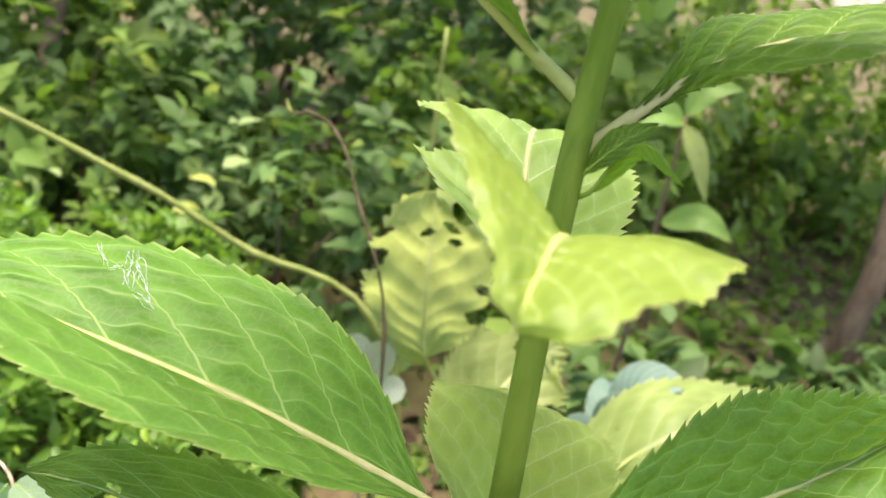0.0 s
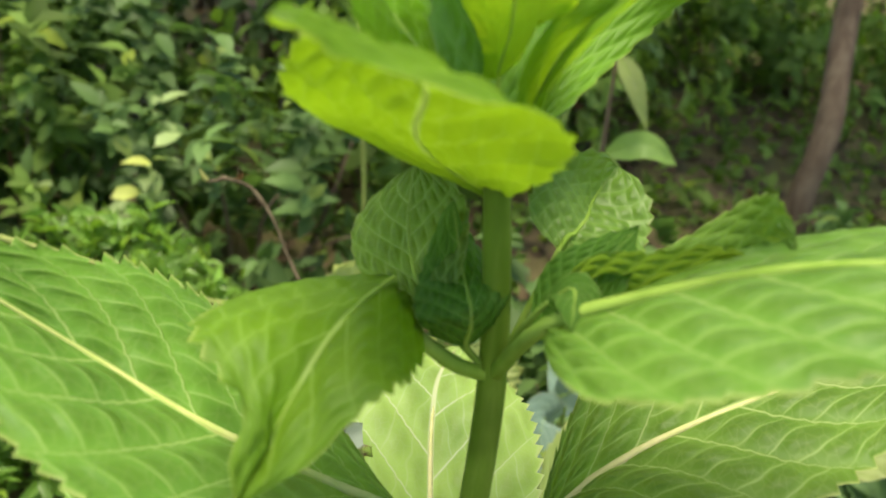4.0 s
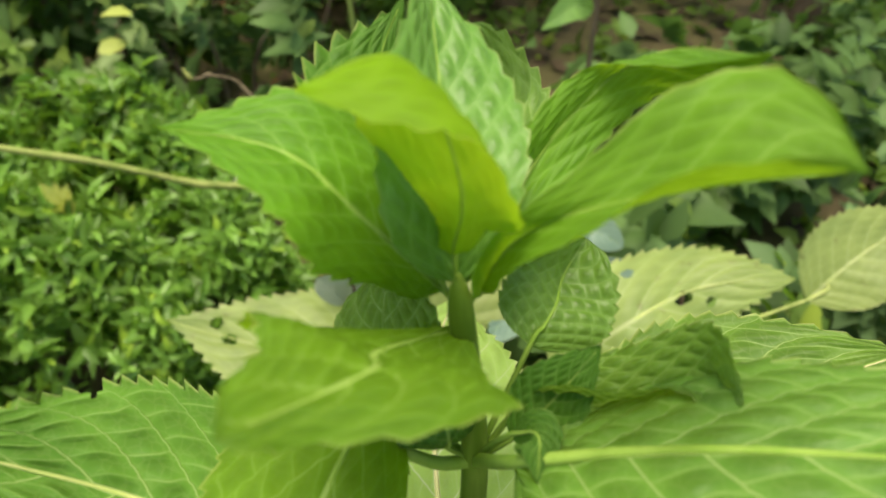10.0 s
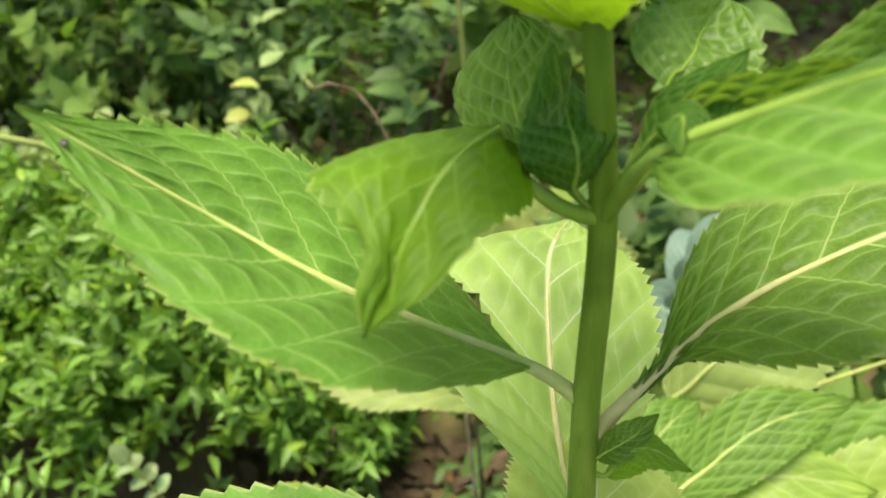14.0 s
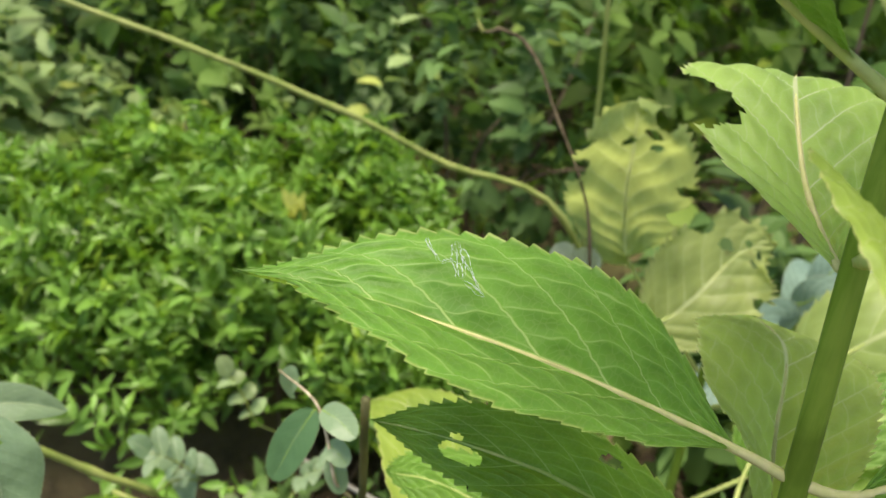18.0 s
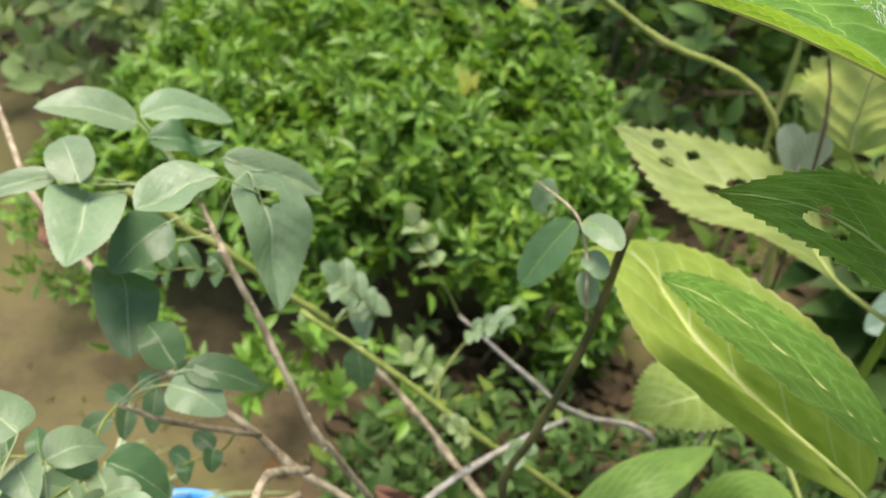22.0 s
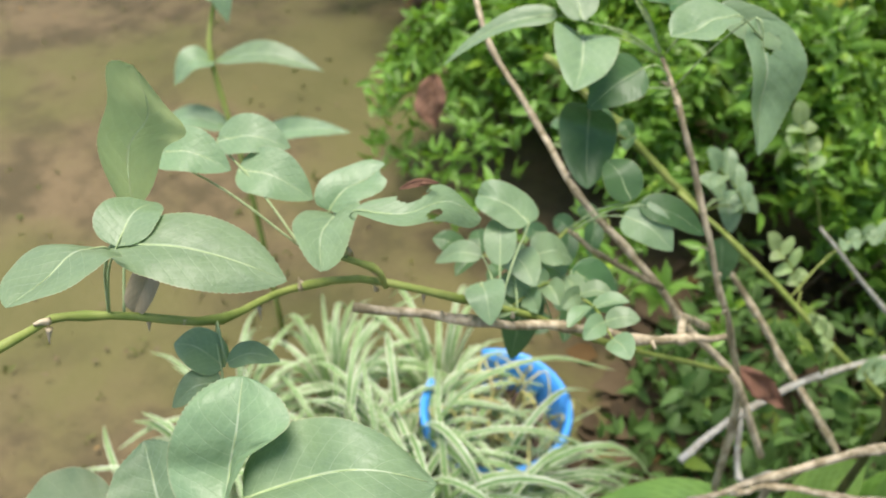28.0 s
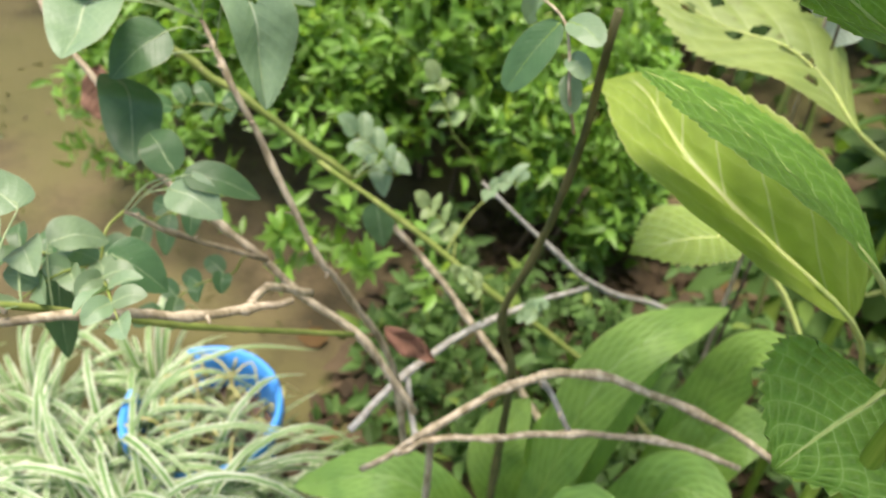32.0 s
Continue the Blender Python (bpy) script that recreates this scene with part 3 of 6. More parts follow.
sl([(0.0485, 0.2238, 1.2018), (0.0556, 0.2155, 1.2263), (0.0749, 0.2017, 1.2458), (0.0957, 0.1877, 1.2591)], [(-0.0092, -0.0059, -0.0007), (0.0008, 0.0169, 0.0058), (-0.0032, -0.0074, -0.0053), (-0.0067, -0.0052, 0.0062)], (0.88, 0.55), M_HYD_YOUNG, teeth=12, depth=0.1, wave=0.15, seed=6, **YG)
sl([(0.0427, 0.2228, 1.215), (0.0443, 0.2235, 1.2327), (0.0352, 0.2278, 1.2578), (0.0174, 0.2178, 1.2606)], [(-0.0088, 0.0076, -0.0087), (-0.0212, 0.0123, -0.0189), (0.0074, -0.0141, 0.0019), (0.0165, -0.0295, -0.0093)], (0.30, 0.97), M_HYD_GLOW, teeth=12, depth=0.1, quilt=0.04, seed=7, rib=M_RIB_GREEN, petiole=[NT], ribr=0.0002)
sl([(0.0485, 0.2296, 1.1832), (0.0264, 0.2066, 1.2069), (0.0239, 0.1876, 1.2264), (0.0033, 0.1704, 1.2394)], [(-0.049, 0.0143, 0.0109), (-0.018, 0.0147, 0.001), (0.0507, -0.0185, -0.0093), (0.0187, -0.0093, -0.0036)], (1.39, 0.30), M_HYD_YOUNG, teeth=16, depth=0.06, seed=8, rib=M_RIB_GREEN, petiole=[(0.0475, 0.2185, 1.164)], ribr=0.0003)
# upper node: a drooping leaf and a long one, with young side shoots
sl([(0.0209, 0.2157, 1.1666), (0.0251, 0.2273, 1.1654), (0.01, 0.1934, 1.1732), (-0.0055, 0.1665, 1.1576)], [(-0.0639, -0.0095, -0.0041), (-0.0232, -0.0008, 0.0035), (0.0113, -0.0313, -0.0189), (0.0149, -0.0099, -0.0008)], (1.25, 0.30), M_HYD_YOUNG, rib=M_RIB_GREEN, petiole=[NA, (0.036, 0.213, 1.152)], teeth=14, depth=0.08, seed=9, ribr=0.0011)
sl([(0.0532, 0.1994, 1.1711), (0.0847, 0.1848, 1.1932), (0.1236, 0.1677, 1.2079), (0.1501, 0.1469, 1.2307)], [(0.0243, 0.0227, -0.006), (0.0164, 0.0166, 0.0018), (-0.0166, -0.035, 0.0009), (-0.0088, -0.019, -0.0053)], (0.66, 1.07), M_HYD, rib=M_RIB_GREEN, petiole=[NA], teeth=22, seed=10, ribr=0.0013)
sl([(0.039, 0.221, 1.1518), (0.0299, 0.2213, 1.1652), (0.0276, 0.2371, 1.1735), (0.0298, 0.2505, 1.1833)], [(-0.007, -0.0027, -0.003), (-0.0152, 0.006, -0.0095), (0.008, -0.0023, 0.0043), (0.0159, -0.0053, 0.0043)], (0.75, 0.76), M_HYD, rib=M_RIB_GREEN, petiole=[NA], teeth=12, depth=0.08, seed=11, ribr=0.0008)
sl([(0.0407, 0.2152, 1.1536), (0.04, 0.2108, 1.1668), (0.0391, 0.2241, 1.1708), (0.0366, 0.2282, 1.1849)], [(-0.013, 0.0003, -0.0023), (-0.0108, -0.0032, -0.0044), (0.0109, 0.0082, 0.0016), (0.0052, 0.0118, -0.0008)], (0.67, 0.64), M_HYD_DARK, rib=M_RIB_GREEN, petiole=[NA], teeth=12, depth=0.08, seed=12, ribr=0.0008)
sl([(0.0638, 0.2313, 1.1704), (0.0716, 0.2389, 1.1741), (0.0763, 0.249, 1.1753), (0.0839, 0.2564, 1.181)], [(-0.0137, 0.0055, 0.0077), (-0.012, -0.002, 0.0128), (0.0121, -0.0062, -0.0084), (0.0127, -0.0127, -0.0038)], (0.52, 0.54), M_HYD_CRINKLE, rib=M_RIB_GREEN, petiole=[NA], teeth=11, depth=0.12, quilt=0.03, seed=13, ribr=0.0008)
hl([(0.056, 0.213, 1.158), (0.066, 0.214, 1.172), (0.077, 0.219, 1.184)], 0.010, (-0.4, -0.4, 0.8), M_HYD_DARK, M_RIB_GREEN, petiole=[NA], teeth=9, depth=0.1, seed=14, ribr=0.0008)
sl([(0.0621, 0.2195, 1.1654), (0.08, 0.2108, 1.1696), (0.0968, 0.205, 1.1815), (0.0973, 0.1913, 1.1921)], [(0.0085, 0.0155, 0.0059), (0.0018, 0.01, 0.0124), (-0.0078, -0.0059, 0.0179), (-0.0087, -0.0048, 0.0075)], (0.57, 0.46), M_HYD, rib=M_RIB_GREEN, petiole=[NA], teeth=14, depth=0.1, seed=15, ribr=0.0008)
hl([(0.054, 0.207, 1.170), (0.058, 0.200, 1.180), (0.056, 0.191, 1.176)], 0.006, (0, -0.5, 0.9), M_HYD_DARK, M_RIB_GREEN, petiole=[NA, (0.051, 0.211, 1.16)], teeth=7, depth=0.1, fold=-0.3, seed=16, ribr=0.0008)
# second node
sl([(0.0315, 0.2139, 1.0976), (-0.0147, 0.2126, 1.1302), (-0.0476, 0.2177, 1.1545), (-0.0789, 0.2165, 1.1846)], [(0.0034, 0.0352, 0.0064), (0.0039, 0.0301, 0.0088), (0.0068, -0.0437, 0.008), (-0.0009, -0.042, 0.0071)], (1.21, 1.40), M_HYD, petiole=[NB], teeth=28, depth=0.10, nv=12, holes=((0.69, -1.0, 0.03, 0.13),), seed=17, ribr=0.0015)
sl([(0.0539, 0.2103, 1.0832), (0.0851, 0.2221, 1.1066), (0.133, 0.2336, 1.1221), (0.1869, 0.2371, 1.1385)], [(-0.0049, 0.017, 0.0054), (-0.0119, 0.055, -0.0006), (0.0001, -0.0151, -0.0013), (-0.0107, -0.0569, -0.0015)], (0.84, 1.25), M_HYD, rib=M_RIB_BUFF, petiole=[(0.0447, 0.2065, 1.074), (0.049, 0.208, 1.0785)], teeth=28, nv=10, seed=18, ribr=0.0016)
hl([(0.047, 0.203, 1.072), (0.055, 0.2, 1.083), (0.0635, 0.2035, 1.0885)], 0.005, (-0.3, -0.5, 0.8), M_HYD, M_RIB_GREEN, petiole=[(0.044, 0.208, 1.068)], teeth=6, seed=19, ribr=0.0008)
hl([(0.049, 0.200, 1.068), (0.058, 0.196, 1.084), (0.0715, 0.194, 1.075)], 0.006, (-0.2, -0.2, 0.95), M_HYD_YOUNG, M_RIB_GREEN, petiole=[(0.044, 0.208, 1.062)], teeth=7, depth=0.15, fold=-0.3, seed=20, ribr=0.0008)
# third node: one leaf back, one towards the front with withered edges
sl([(0.0431, 0.2073, 1.0345), (0.0424, 0.2508, 1.0386), (0.0482, 0.3112, 1.0565), (0.0646, 0.3595, 1.0434)], [(-0.0458, 0.0002, 0.0172), (-0.0457, 0.003, 0.0034), (0.0417, -0.0079, 0.0037), (0.0381, -0.0178, -0.0019)], (1.40, 0.99), M_HYD_PALE_LIT, rib=M_RIB_BUFF, petiole=[NC], teeth=28, nv=14, holes=((0.51, -0.96, 0.09, 0.42),), seed=21, ribr=0.0014)
sl([(0.0357, 0.1565, 1.0681), (0.0312, 0.142, 1.0739), (0.0266, 0.1275, 1.0743), (0.0209, 0.1095, 1.0711)], [(-0.0276, 0.014, 0.0206), (-0.016, 0.0055, 0.0105), (0.0379, -0.0027, 0.0043), (0.0241, -0.0101, 0.0037)], (0.30, 0.30), M_HYD_FADE, petiole=[NC], teeth=18, depth=0.05, wave=0.12, seed=22, label="yellowing leaf with a withered brown edge")
# fourth node
sl([(0.027, 0.1968, 0.9618), (-0.0349, 0.2031, 0.9846), (-0.1088, 0.2063, 1.0053), (-0.1568, 0.2074, 1.0117)], [(0.016, 0.0492, 0.0189), (0.0036, 0.0359, 0.0094), (-0.017, -0.0509, 0.0194), (-0.0028, -0.0318, 0.015)], (1.40, 1.40), M_HYD, rib=M_RIB_BUFF, petiole=[ND], teeth=30, depth=0.10, nv=10, seed=23, ribr=0.0014)
sl([(0.0646, 0.1887, 0.9551), (0.1161, 0.2052, 0.9673), (0.1621, 0.2316, 0.9687), (0.2094, 0.2482, 0.9923)], [(-0.013, 0.0063, 0.0426), (-0.0158, -0.0075, 0.0424), (0.0141, -0.0421, -0.0025), (0.0152, -0.0423, -0.0021)], (1.07, 0.94), M_HYD, rib=M_RIB_BUFF, petiole=[ND], teeth=28, seed=24, ribr=0.0014)
# lower nodes
sl([(0.0504, 0.2087, 0.9068), (0.0569, 0.2432, 0.9235), (0.0684, 0.2884, 0.9379), (0.0669, 0.3325, 0.9254)], [(-0.0276, -0.0079, 0.0282), (-0.0545, -0.0018, 0.0118), (0.037, -0.002, 0.0042), (0.0524, -0.0028, -0.009)], (0.30, 0.63), M_HYD_PALE_LIT, rib=M_RIB_BUFF, petiole=[(0.047, 0.198, 0.9)], teeth=30, seed=25, ribr=0.0014)
sl([(0.0239, 0.2035, 0.8877), (-0.0274, 0.2144, 0.9149), (-0.0757, 0.2061, 0.9422), (-0.1146, 0.2252, 0.9293)], [(0.0136, 0.0223, 0.007), (0.0046, 0.0129, 0.0276), (-0.0054, -0.0275, 0.0085), (0.0003, -0.0178, -0.021)], (0.53, 1.38), M_HYD, petiole=[(0.047, 0.198, 0.86)], teeth=26, holes=((0.65, 0.28, 0.065, 0.24), (0.66, -0.1, 0.02, 0.1), (0.29, -0.7, 0.03, 0.1)), nv=18, seg=4, label="green leaf with eaten holes", seed=26)
sl([(0.0298, 0.2495, 0.7713), (-0.0226, 0.2611, 0.8078), (-0.0802, 0.2784, 0.8307), (-0.1173, 0.2739, 0.8441)], [(0.0075, 0.0554, -0.0049), (-0.0167, 0.0409, -0.0101), (0.0054, -0.0533, 0.0198), (0.0045, -0.046, 0.0112)], (1.17, 1.07), M_HYD, petiole=[(0.10, 0.36, 0.58), (0.075, 0.31, 0.68)], teeth=26, seed=27)
sl([(0.0485, 0.3172, 0.678), (-0.0711, 0.343, 0.7445), (-0.1304, 0.4231, 0.7483), (-0.1833, 0.4874, 0.6873)], [(0.0363, 0.0158, 0.0457), (0.0283, 0.0263, 0.0068), (-0.0241, -0.0642, 0.0312), (-0.0331, -0.0353, 0.0033)], (0.76, 1.40), M_HYD_FADE, petiole=[(0.118, 0.40, 0.50), (0.105, 0.412, 0.54)], teeth=24, depth=0.05, seed=28, label="large yellow-green fading leaf", ribr=0.0016)
hl([(-0.025, 0.432, 0.629), (-0.06, 0.41, 0.632), (-0.1, 0.376, 0.629)], 0.047, (0.3, 0.4, 0.7), M_HYD_PALE_LIT, petiole=[(0.08, 0.43, 0.50), (0.03, 0.45, 0.57)], teeth=20, fold=0.1, seed=30)
hl([(0.053, 0.227, 0.716), (0.03, 0.20, 0.71), (0.008, 0.175, 0.690)], 0.05, (0, -0.4, 0.9), M_HYD, petiole=[(0.047, 0.198, 0.68)], teeth=18, fold=0.1, seed=31)

def low_leaves(rows):
    for pts, w, m, sd in rows:
        hl(pts, w, (-0.1, -0.4, 0.9), m, petiole=[(0.105, 0.37, 0.60), tuple((np.array(pts[0]) + np.array((0.105, 0.37, 0.60))) / 2 + np.array((0, 0, 0.01)))], teeth=22, fold=0.12, wave=0.12, seed=sd)


low_leaves((
    ([(0.16, 0.42, 0.735), (0.23, 0.45, 0.775), (0.31, 0.47, 0.775)], 0.03, M_HYD, 51),
    ([(0.17, 0.42, 0.715), (0.23, 0.425, 0.748), (0.31, 0.415, 0.735)], 0.036, M_HYD_FADE, 52),
    ([(0.25, 0.40, 0.70), (0.33, 0.41, 0.735), (0.42, 0.40, 0.73)], 0.045, M_HYD_FADE, 58),
    ([(0.26, 0.46, 0.66), (0.36, 0.47, 0.70), (0.46, 0.45, 0.69)], 0.05, M_HYD, 59),
    ([(0.13, 0.44, 0.70), (0.16, 0.47, 0.745), (0.20, 0.50, 0.755)], 0.03, M_HYD, 53),
))
low_leaves((
    ([(0.19, 0.48, 0.62), (0.28, 0.50, 0.665), (0.36, 0.49, 0.64)], 0.045, M_HYD, 54),
    ([(0.25, 0.58, 0.5), (0.33, 0.61, 0.56), (0.42, 0.60, 0.55)], 0.05, M_HYD_FADE, 55),
    ([(0.16, 0.41, 0.62), (0.20, 0.38, 0.66), (0.27, 0.35, 0.66)], 0.04, M_HYD, 56),
    ([(0.13, 0.40, 0.64), (0.13, 0.37, 0.68), (0.155, 0.33, 0.70)], 0.035, M_HYD_FADE, 57),
))
part("side_branch", tube("side_branch", rel([(0.049, 0.2, 0.12), (0.075, 0.28, 0.38), (0.10, 0.36, 0.56), (0.11, 0.38, 0.66)], HR), [0.006, 0.0055, 0.005, 0.004], 8, 6), M_STEM, hydrangea)

# ---- hydrangea behind, with yellow eaten leaves ----
YR = (0.14, 0.62, 0.0)
hyd2 = thing("hydrangea", YR, "fading hydrangea with yellow leaves full of eaten holes", "plant")
part("stem", tube("stem", [(0, 0, 0), (-0.01, 0, 0.35), (0.0, 0.01, 0.75)], [0.007, 0.006, 0.004], 10, 8), M_STEM, hyd2)
yl = lambda *a, **k: leaf(hyd2, YR, *a, **k)
ys = lambda *a, **k: set_leaf(hyd2, YR, *a, **k)
HOLES = ((0.9, 0.8, 0.05, 0.35), (0.33, 1.0, 0.06, 0.3), (0.6, -1.0, 0.05, 0.3), (0.77, -0.95, 0.03, 0.25), (0.5, 0.98, 0.03, 0.25), (0.8, 0.35, 0.035, 0.16), (0.74, -0.1, 0.028, 0.13), (0.70, 0.4, 0.025, 0.12), (0.62, -0.3, 0.03, 0.15), (0.5, 0.1, 0.045, 0.2), (0.42, 0.35, 0.03, 0.14), (0.55, 0.55, 0.03, 0.16))
ys([(0.0561, 0.5723, 0.663), (-0.0106, 0.5991, 0.71), (-0.092, 0.6094, 0.7195), (-0.1752, 0.6355, 0.7405)], [(0.0242, 0.0578, 0.0046), (0.0227, 0.0554, 0.0242), (-0.0229, -0.0602, 0.005), (-0.0172, -0.0618, -0.0092)], (1.16, 1.40), M_HYD_YELLOW, petiole=[(0.13, 0.62, 0.6)], label="yellow leaf full of eaten holes", teeth=24, seed=41, holes=((0.82, -0.39, 0.025, 0.2), (0.76, 0.04, 0.028, 0.14), (0.70, -0.4, 0.022, 0.12), (0.51, -0.11, 0.028, 0.13), (0.57, 0.18, 0.03, 0.15), (0.38, 0.10, 0.035, 0.14), (0.31, 0.06, 0.035, 0.16), (0.45, -1.0, 0.03, 0.2), (0.24, 0.5, 0.03, 0.12)), nv=22, seg=5, quilt=0.03, ribr=0.0016)
yl([(0.05, 0.69, 0.735), (0.04, 0.68, 0.80), (0.035, 0.65, 0.87), (0.030, 0.628, 0.925)], 0.058, (0, -1, 0.3), M_HYD_YELLOW, petiole=[(0.13, 0.62, 0.65)], label="ragged yellow leaf full of eaten holes", teeth=20, seed=42, holes=HOLES[:8], nv=22, seg=5, quilt=0.03, depth=0.14, wave=0.3, shape=(0.5, 0.55))
yl([(0.068, 0.60, 0.70), (0.11, 0.62, 0.74), (0.15, 0.65, 0.775), (0.183, 0.66, 0.78)], 0.055, (0, -0.7, 0.7), M_HYD_YELLOW, petiole=[(0.13, 0.62, 0.62)], teeth=20, seed=43, holes=HOLES[1:9], nv=22, seg=5, quilt=0.03, depth=0.2, wave=0.2)
ys([(0.1885, 0.5361, 0.7129), (0.2393, 0.5267, 0.7872), (0.3201, 0.552, 0.7991), (0.3889, 0.5298, 0.8221)], [(-0.0124, 0.0581, 0.0121), (0.0117, 0.0538, 0.0106), (0.0238, -0.0538, -0.026), (0.0017, -0.0439, -0.0283)], (0.58, 0.96), M_HYD_YELLOW, petiole=[(0.14, 0.62, 0.6)], teeth=24, seed=44, holes=((0.58, 0.09, 0.035, 0.12), (0.68, 0.39, 0.025, 0.10), (0.49, 0.59, 0.025, 0.09), (0.42, -0.72, 0.02, 0.07)), nv=22, seg=5, quilt=0.03, ribr=0.0016)
yl([(0.474, 0.60, 0.70), (0.53, 0.62, 0.74), (0.62, 0.65, 0.765)], 0.05, (-0.1, -0.5, 0.85), M_HYD_YELLOW, petiole=[(0.14, 0.62, 0.45), (0.3, 0.64, 0.56)], teeth=20, seed=45)

# ---- canes ----
def cane(name, pts, radii, mat, label, sides=8, knots=0.25, seg=5, cat="branch"):
    me = tube(name, rel(pts, pts[0]), radii, sides, seg, mat, knots, len(pts))
    ob = new(name, me)
    ob.location = pts[0]
    return tagged(ob, label, cat)


cane("arching_cane", [(0.10, 0.84, 0.0), (0.06, 0.84, 0.45), (-0.008, 0.82, 0.70), (-0.147, 0.803, 0.766), (-0.27, 0.785, 0.832), (-0.42, 0.76, 0.90), (-0.57, 0.74, 0.955), (-0.72, 0.73, 1.0)], [0.0045, 0.004, 0.0038, 0.0038, 0.0036, 0.0034, 0.0032, 0.0028], M_CANE, "long thin green cane arching over the hedge")
cane("dead_twig", [(0.02, 0.62, 0.0), (0.02, 0.62, 0.5), (0.006, 0.63, 0.785), (-0.033, 0.68, 0.882), (-0.066, 0.72, 0.935), (-0.095, 0.725, 0.948), (-0.112, 0.727, 0.944)], [0.0024, 0.0018, 0.0014, 0.0013, 0.0015, 0.0019, 0.0011], M_TWIG, "thin bare brown twig with a hooked tip", knots=0.6)
cane("cut_stub", [(-0.175, 0.36, 0.0), (-0.174, 0.358, 0.30), (-0.172, 0.352, 0.468), (-0.1835, 0.335, 0.558), (-0.165, 0.335, 0.64), (-0.150, 0.333, 0.715), (-0.1375, 0.320, 0.850)], [0.0055, 0.0045, 0.0038, 0.0034, 0.0031, 0.0029, 0.003], M_STUB, "dark green rose stem cut off at the top")

cane("thin_stem", [(0.03, 1.13, 0.0), (0.042, 1.11, 0.4), (0.040, 1.11, 0.63), (0.036, 1.125, 0.80), (0.028, 1.135, 1.0)], [0.005, 0.0045, 0.004, 0.0036, 0.003], M_CANE, "thin pale green upright stem behind the hydrangea")

# ---- rose bush ----
RR = (-0.30, 0.33, 0.0)
rose = thing("rose_bush", RR, "leggy rose bush with grey-green leaves and bare woody canes", "rose")
CANES = []


def rc(pts, radii, mat, name="cane", knots=0.3, lab=""):
    CANES.extend(spline(pts, 8 * len(pts)))
    radii = [r * 0.78 for r in radii]
    return part(name, tube(name, rel(pts, RR), radii, 8, 5, None, knots, len(pts)), mat, rose, lab)
rc([(-0.27, 0.36, 0.0), (-0.285, 0.35, 0.39), (-0.312, 0.305, 0.56), (-0.325, 0.287, 0.613), (-0.363, 0.294, 0.691), (-0.395, 0.301, 0.754), (-0.422, 0.318, 0.780)], [0.006, 0.005, 0.0036, 0.0034, 0.0032, 0.003, 0.0022], M_DRYCANE)
rc([(-0.58, 0.43, 0.68), (-0.545, 0.447, 0.645), (-0.511, 0.465, 0.61), (-0.46, 0.487, 0.555), (-0.412, 0.508, 0.505)], [0.0045, 0.0048, 0.005, 0.005, 0.005], M_CANE)
rc([(-0.40, 0.55, 0.43), (-0.33, 0.545, 0.365), (-0.28, 0.535, 0.32), (-0.20, 0.50, 0.27), (-0.14, 0.48, 0.20), (-0.12, 0.48, 0.0)], [0.005, 0.005, 0.0055, 0.0055, 0.006, 0.006], M_DRYCANE)
rc([(-0.43, 0.47, 0.55), (-0.347, 0.482, 0.493), (-0.245, 0.497, 0.415), (-0.107, 0.545, 0.276), (0.0, 0.58, 0.12), (0.02, 0.59, 0.0)], [0.003, 0.004, 0.0045, 0.005, 0.005, 0.005], M_CANE)
rc([(-0.25, 0.31, 0.42), (-0.29, 0.30, 0.51), (-0.35, 0.283, 0.575), (-0.405, 0.275, 0.63), (-0.455, 0.275, 0.665), (-0.522, 0.31, 0.695), (-0.579, 0.33, 0.735), (-0.66, 0.39, 0.80), (-0.72, 0.42, 0.85)], [0.005, 0.0045, 0.0042, 0.004, 0.0036, 0.0034, 0.0032, 0.003, 0.0025], M_DRYCANE)
rc([(-0.655, 0.385, 0.79), (-0.70, 0.405, 0.755), (-0.745, 0.422, 0.735)], [0.003, 0.0035, 0.0035], M_CANE)
rc([(-0.30, 0.21, 0.652), (-0.325, 0.19, 0.65), (-0.345, 0.16, 0.667), (-0.381, 0.117, 0.694), (-0.415, 0.065, 0.724), (-0.482, 0.033, 0.723)], [0.003, 0.004, 0.004, 0.0038, 0.0036, 0.0034], M_DRYCANE, knots=0.5)
rc([(-0.325, 0.27, 0.59), (-0.335, 0.23, 0.63), (-0.325, 0.19, 0.65)], [0.0045, 0.004, 0.004], M_DRYCANE)
rc([(-0.37, 0.28, 0.60), (-0.41, 0.23, 0.655), (-0.43, 0.21, 0.685)], [0.003, 0.0028, 0.002], M_DRYCANE)
rc([(-0.30, 0.29, 0.53), (-0.365, 0.173, 0.634), (-0.425, 0.061, 0.744), (-0.489, 0.009, 0.760), (-0.481, -0.055, 0.792), (-0.517, -0.099, 0.812), (-0.522, -0.133, 0.82), (-0.53, -0.22, 0.82)], [0.003, 0.003, 0.003, 0.0029, 0.0028, 0.0027, 0.0025, 0.002], M_CANE)
rc([(-0.455, 0.035, 0.755), (-0.46, 0.03, 0.772), (-0.495, 0.012, 0.782)], [0.0025, 0.0026, 0.0024], M_CANE)
rc([(-0.315, 0.298, 0.367), (-0.285, 0.371, 0.389), (-0.231, 0.460, 0.401), (-0.147, 0.614, 0.345)], [0.0055, 0.005, 0.0045, 0.004], M_GREYCANE)
rc([(-0.303, 0.638, 0.444), (-0.198, 0.66, 0.342), (-0.13, 0.70, 0.265), (-0.023, 0.79, 0.165), (0.02, 0.8, 0.0)], [0.0025, 0.004, 0.0045, 0.005, 0.005], M_GREYCANE)
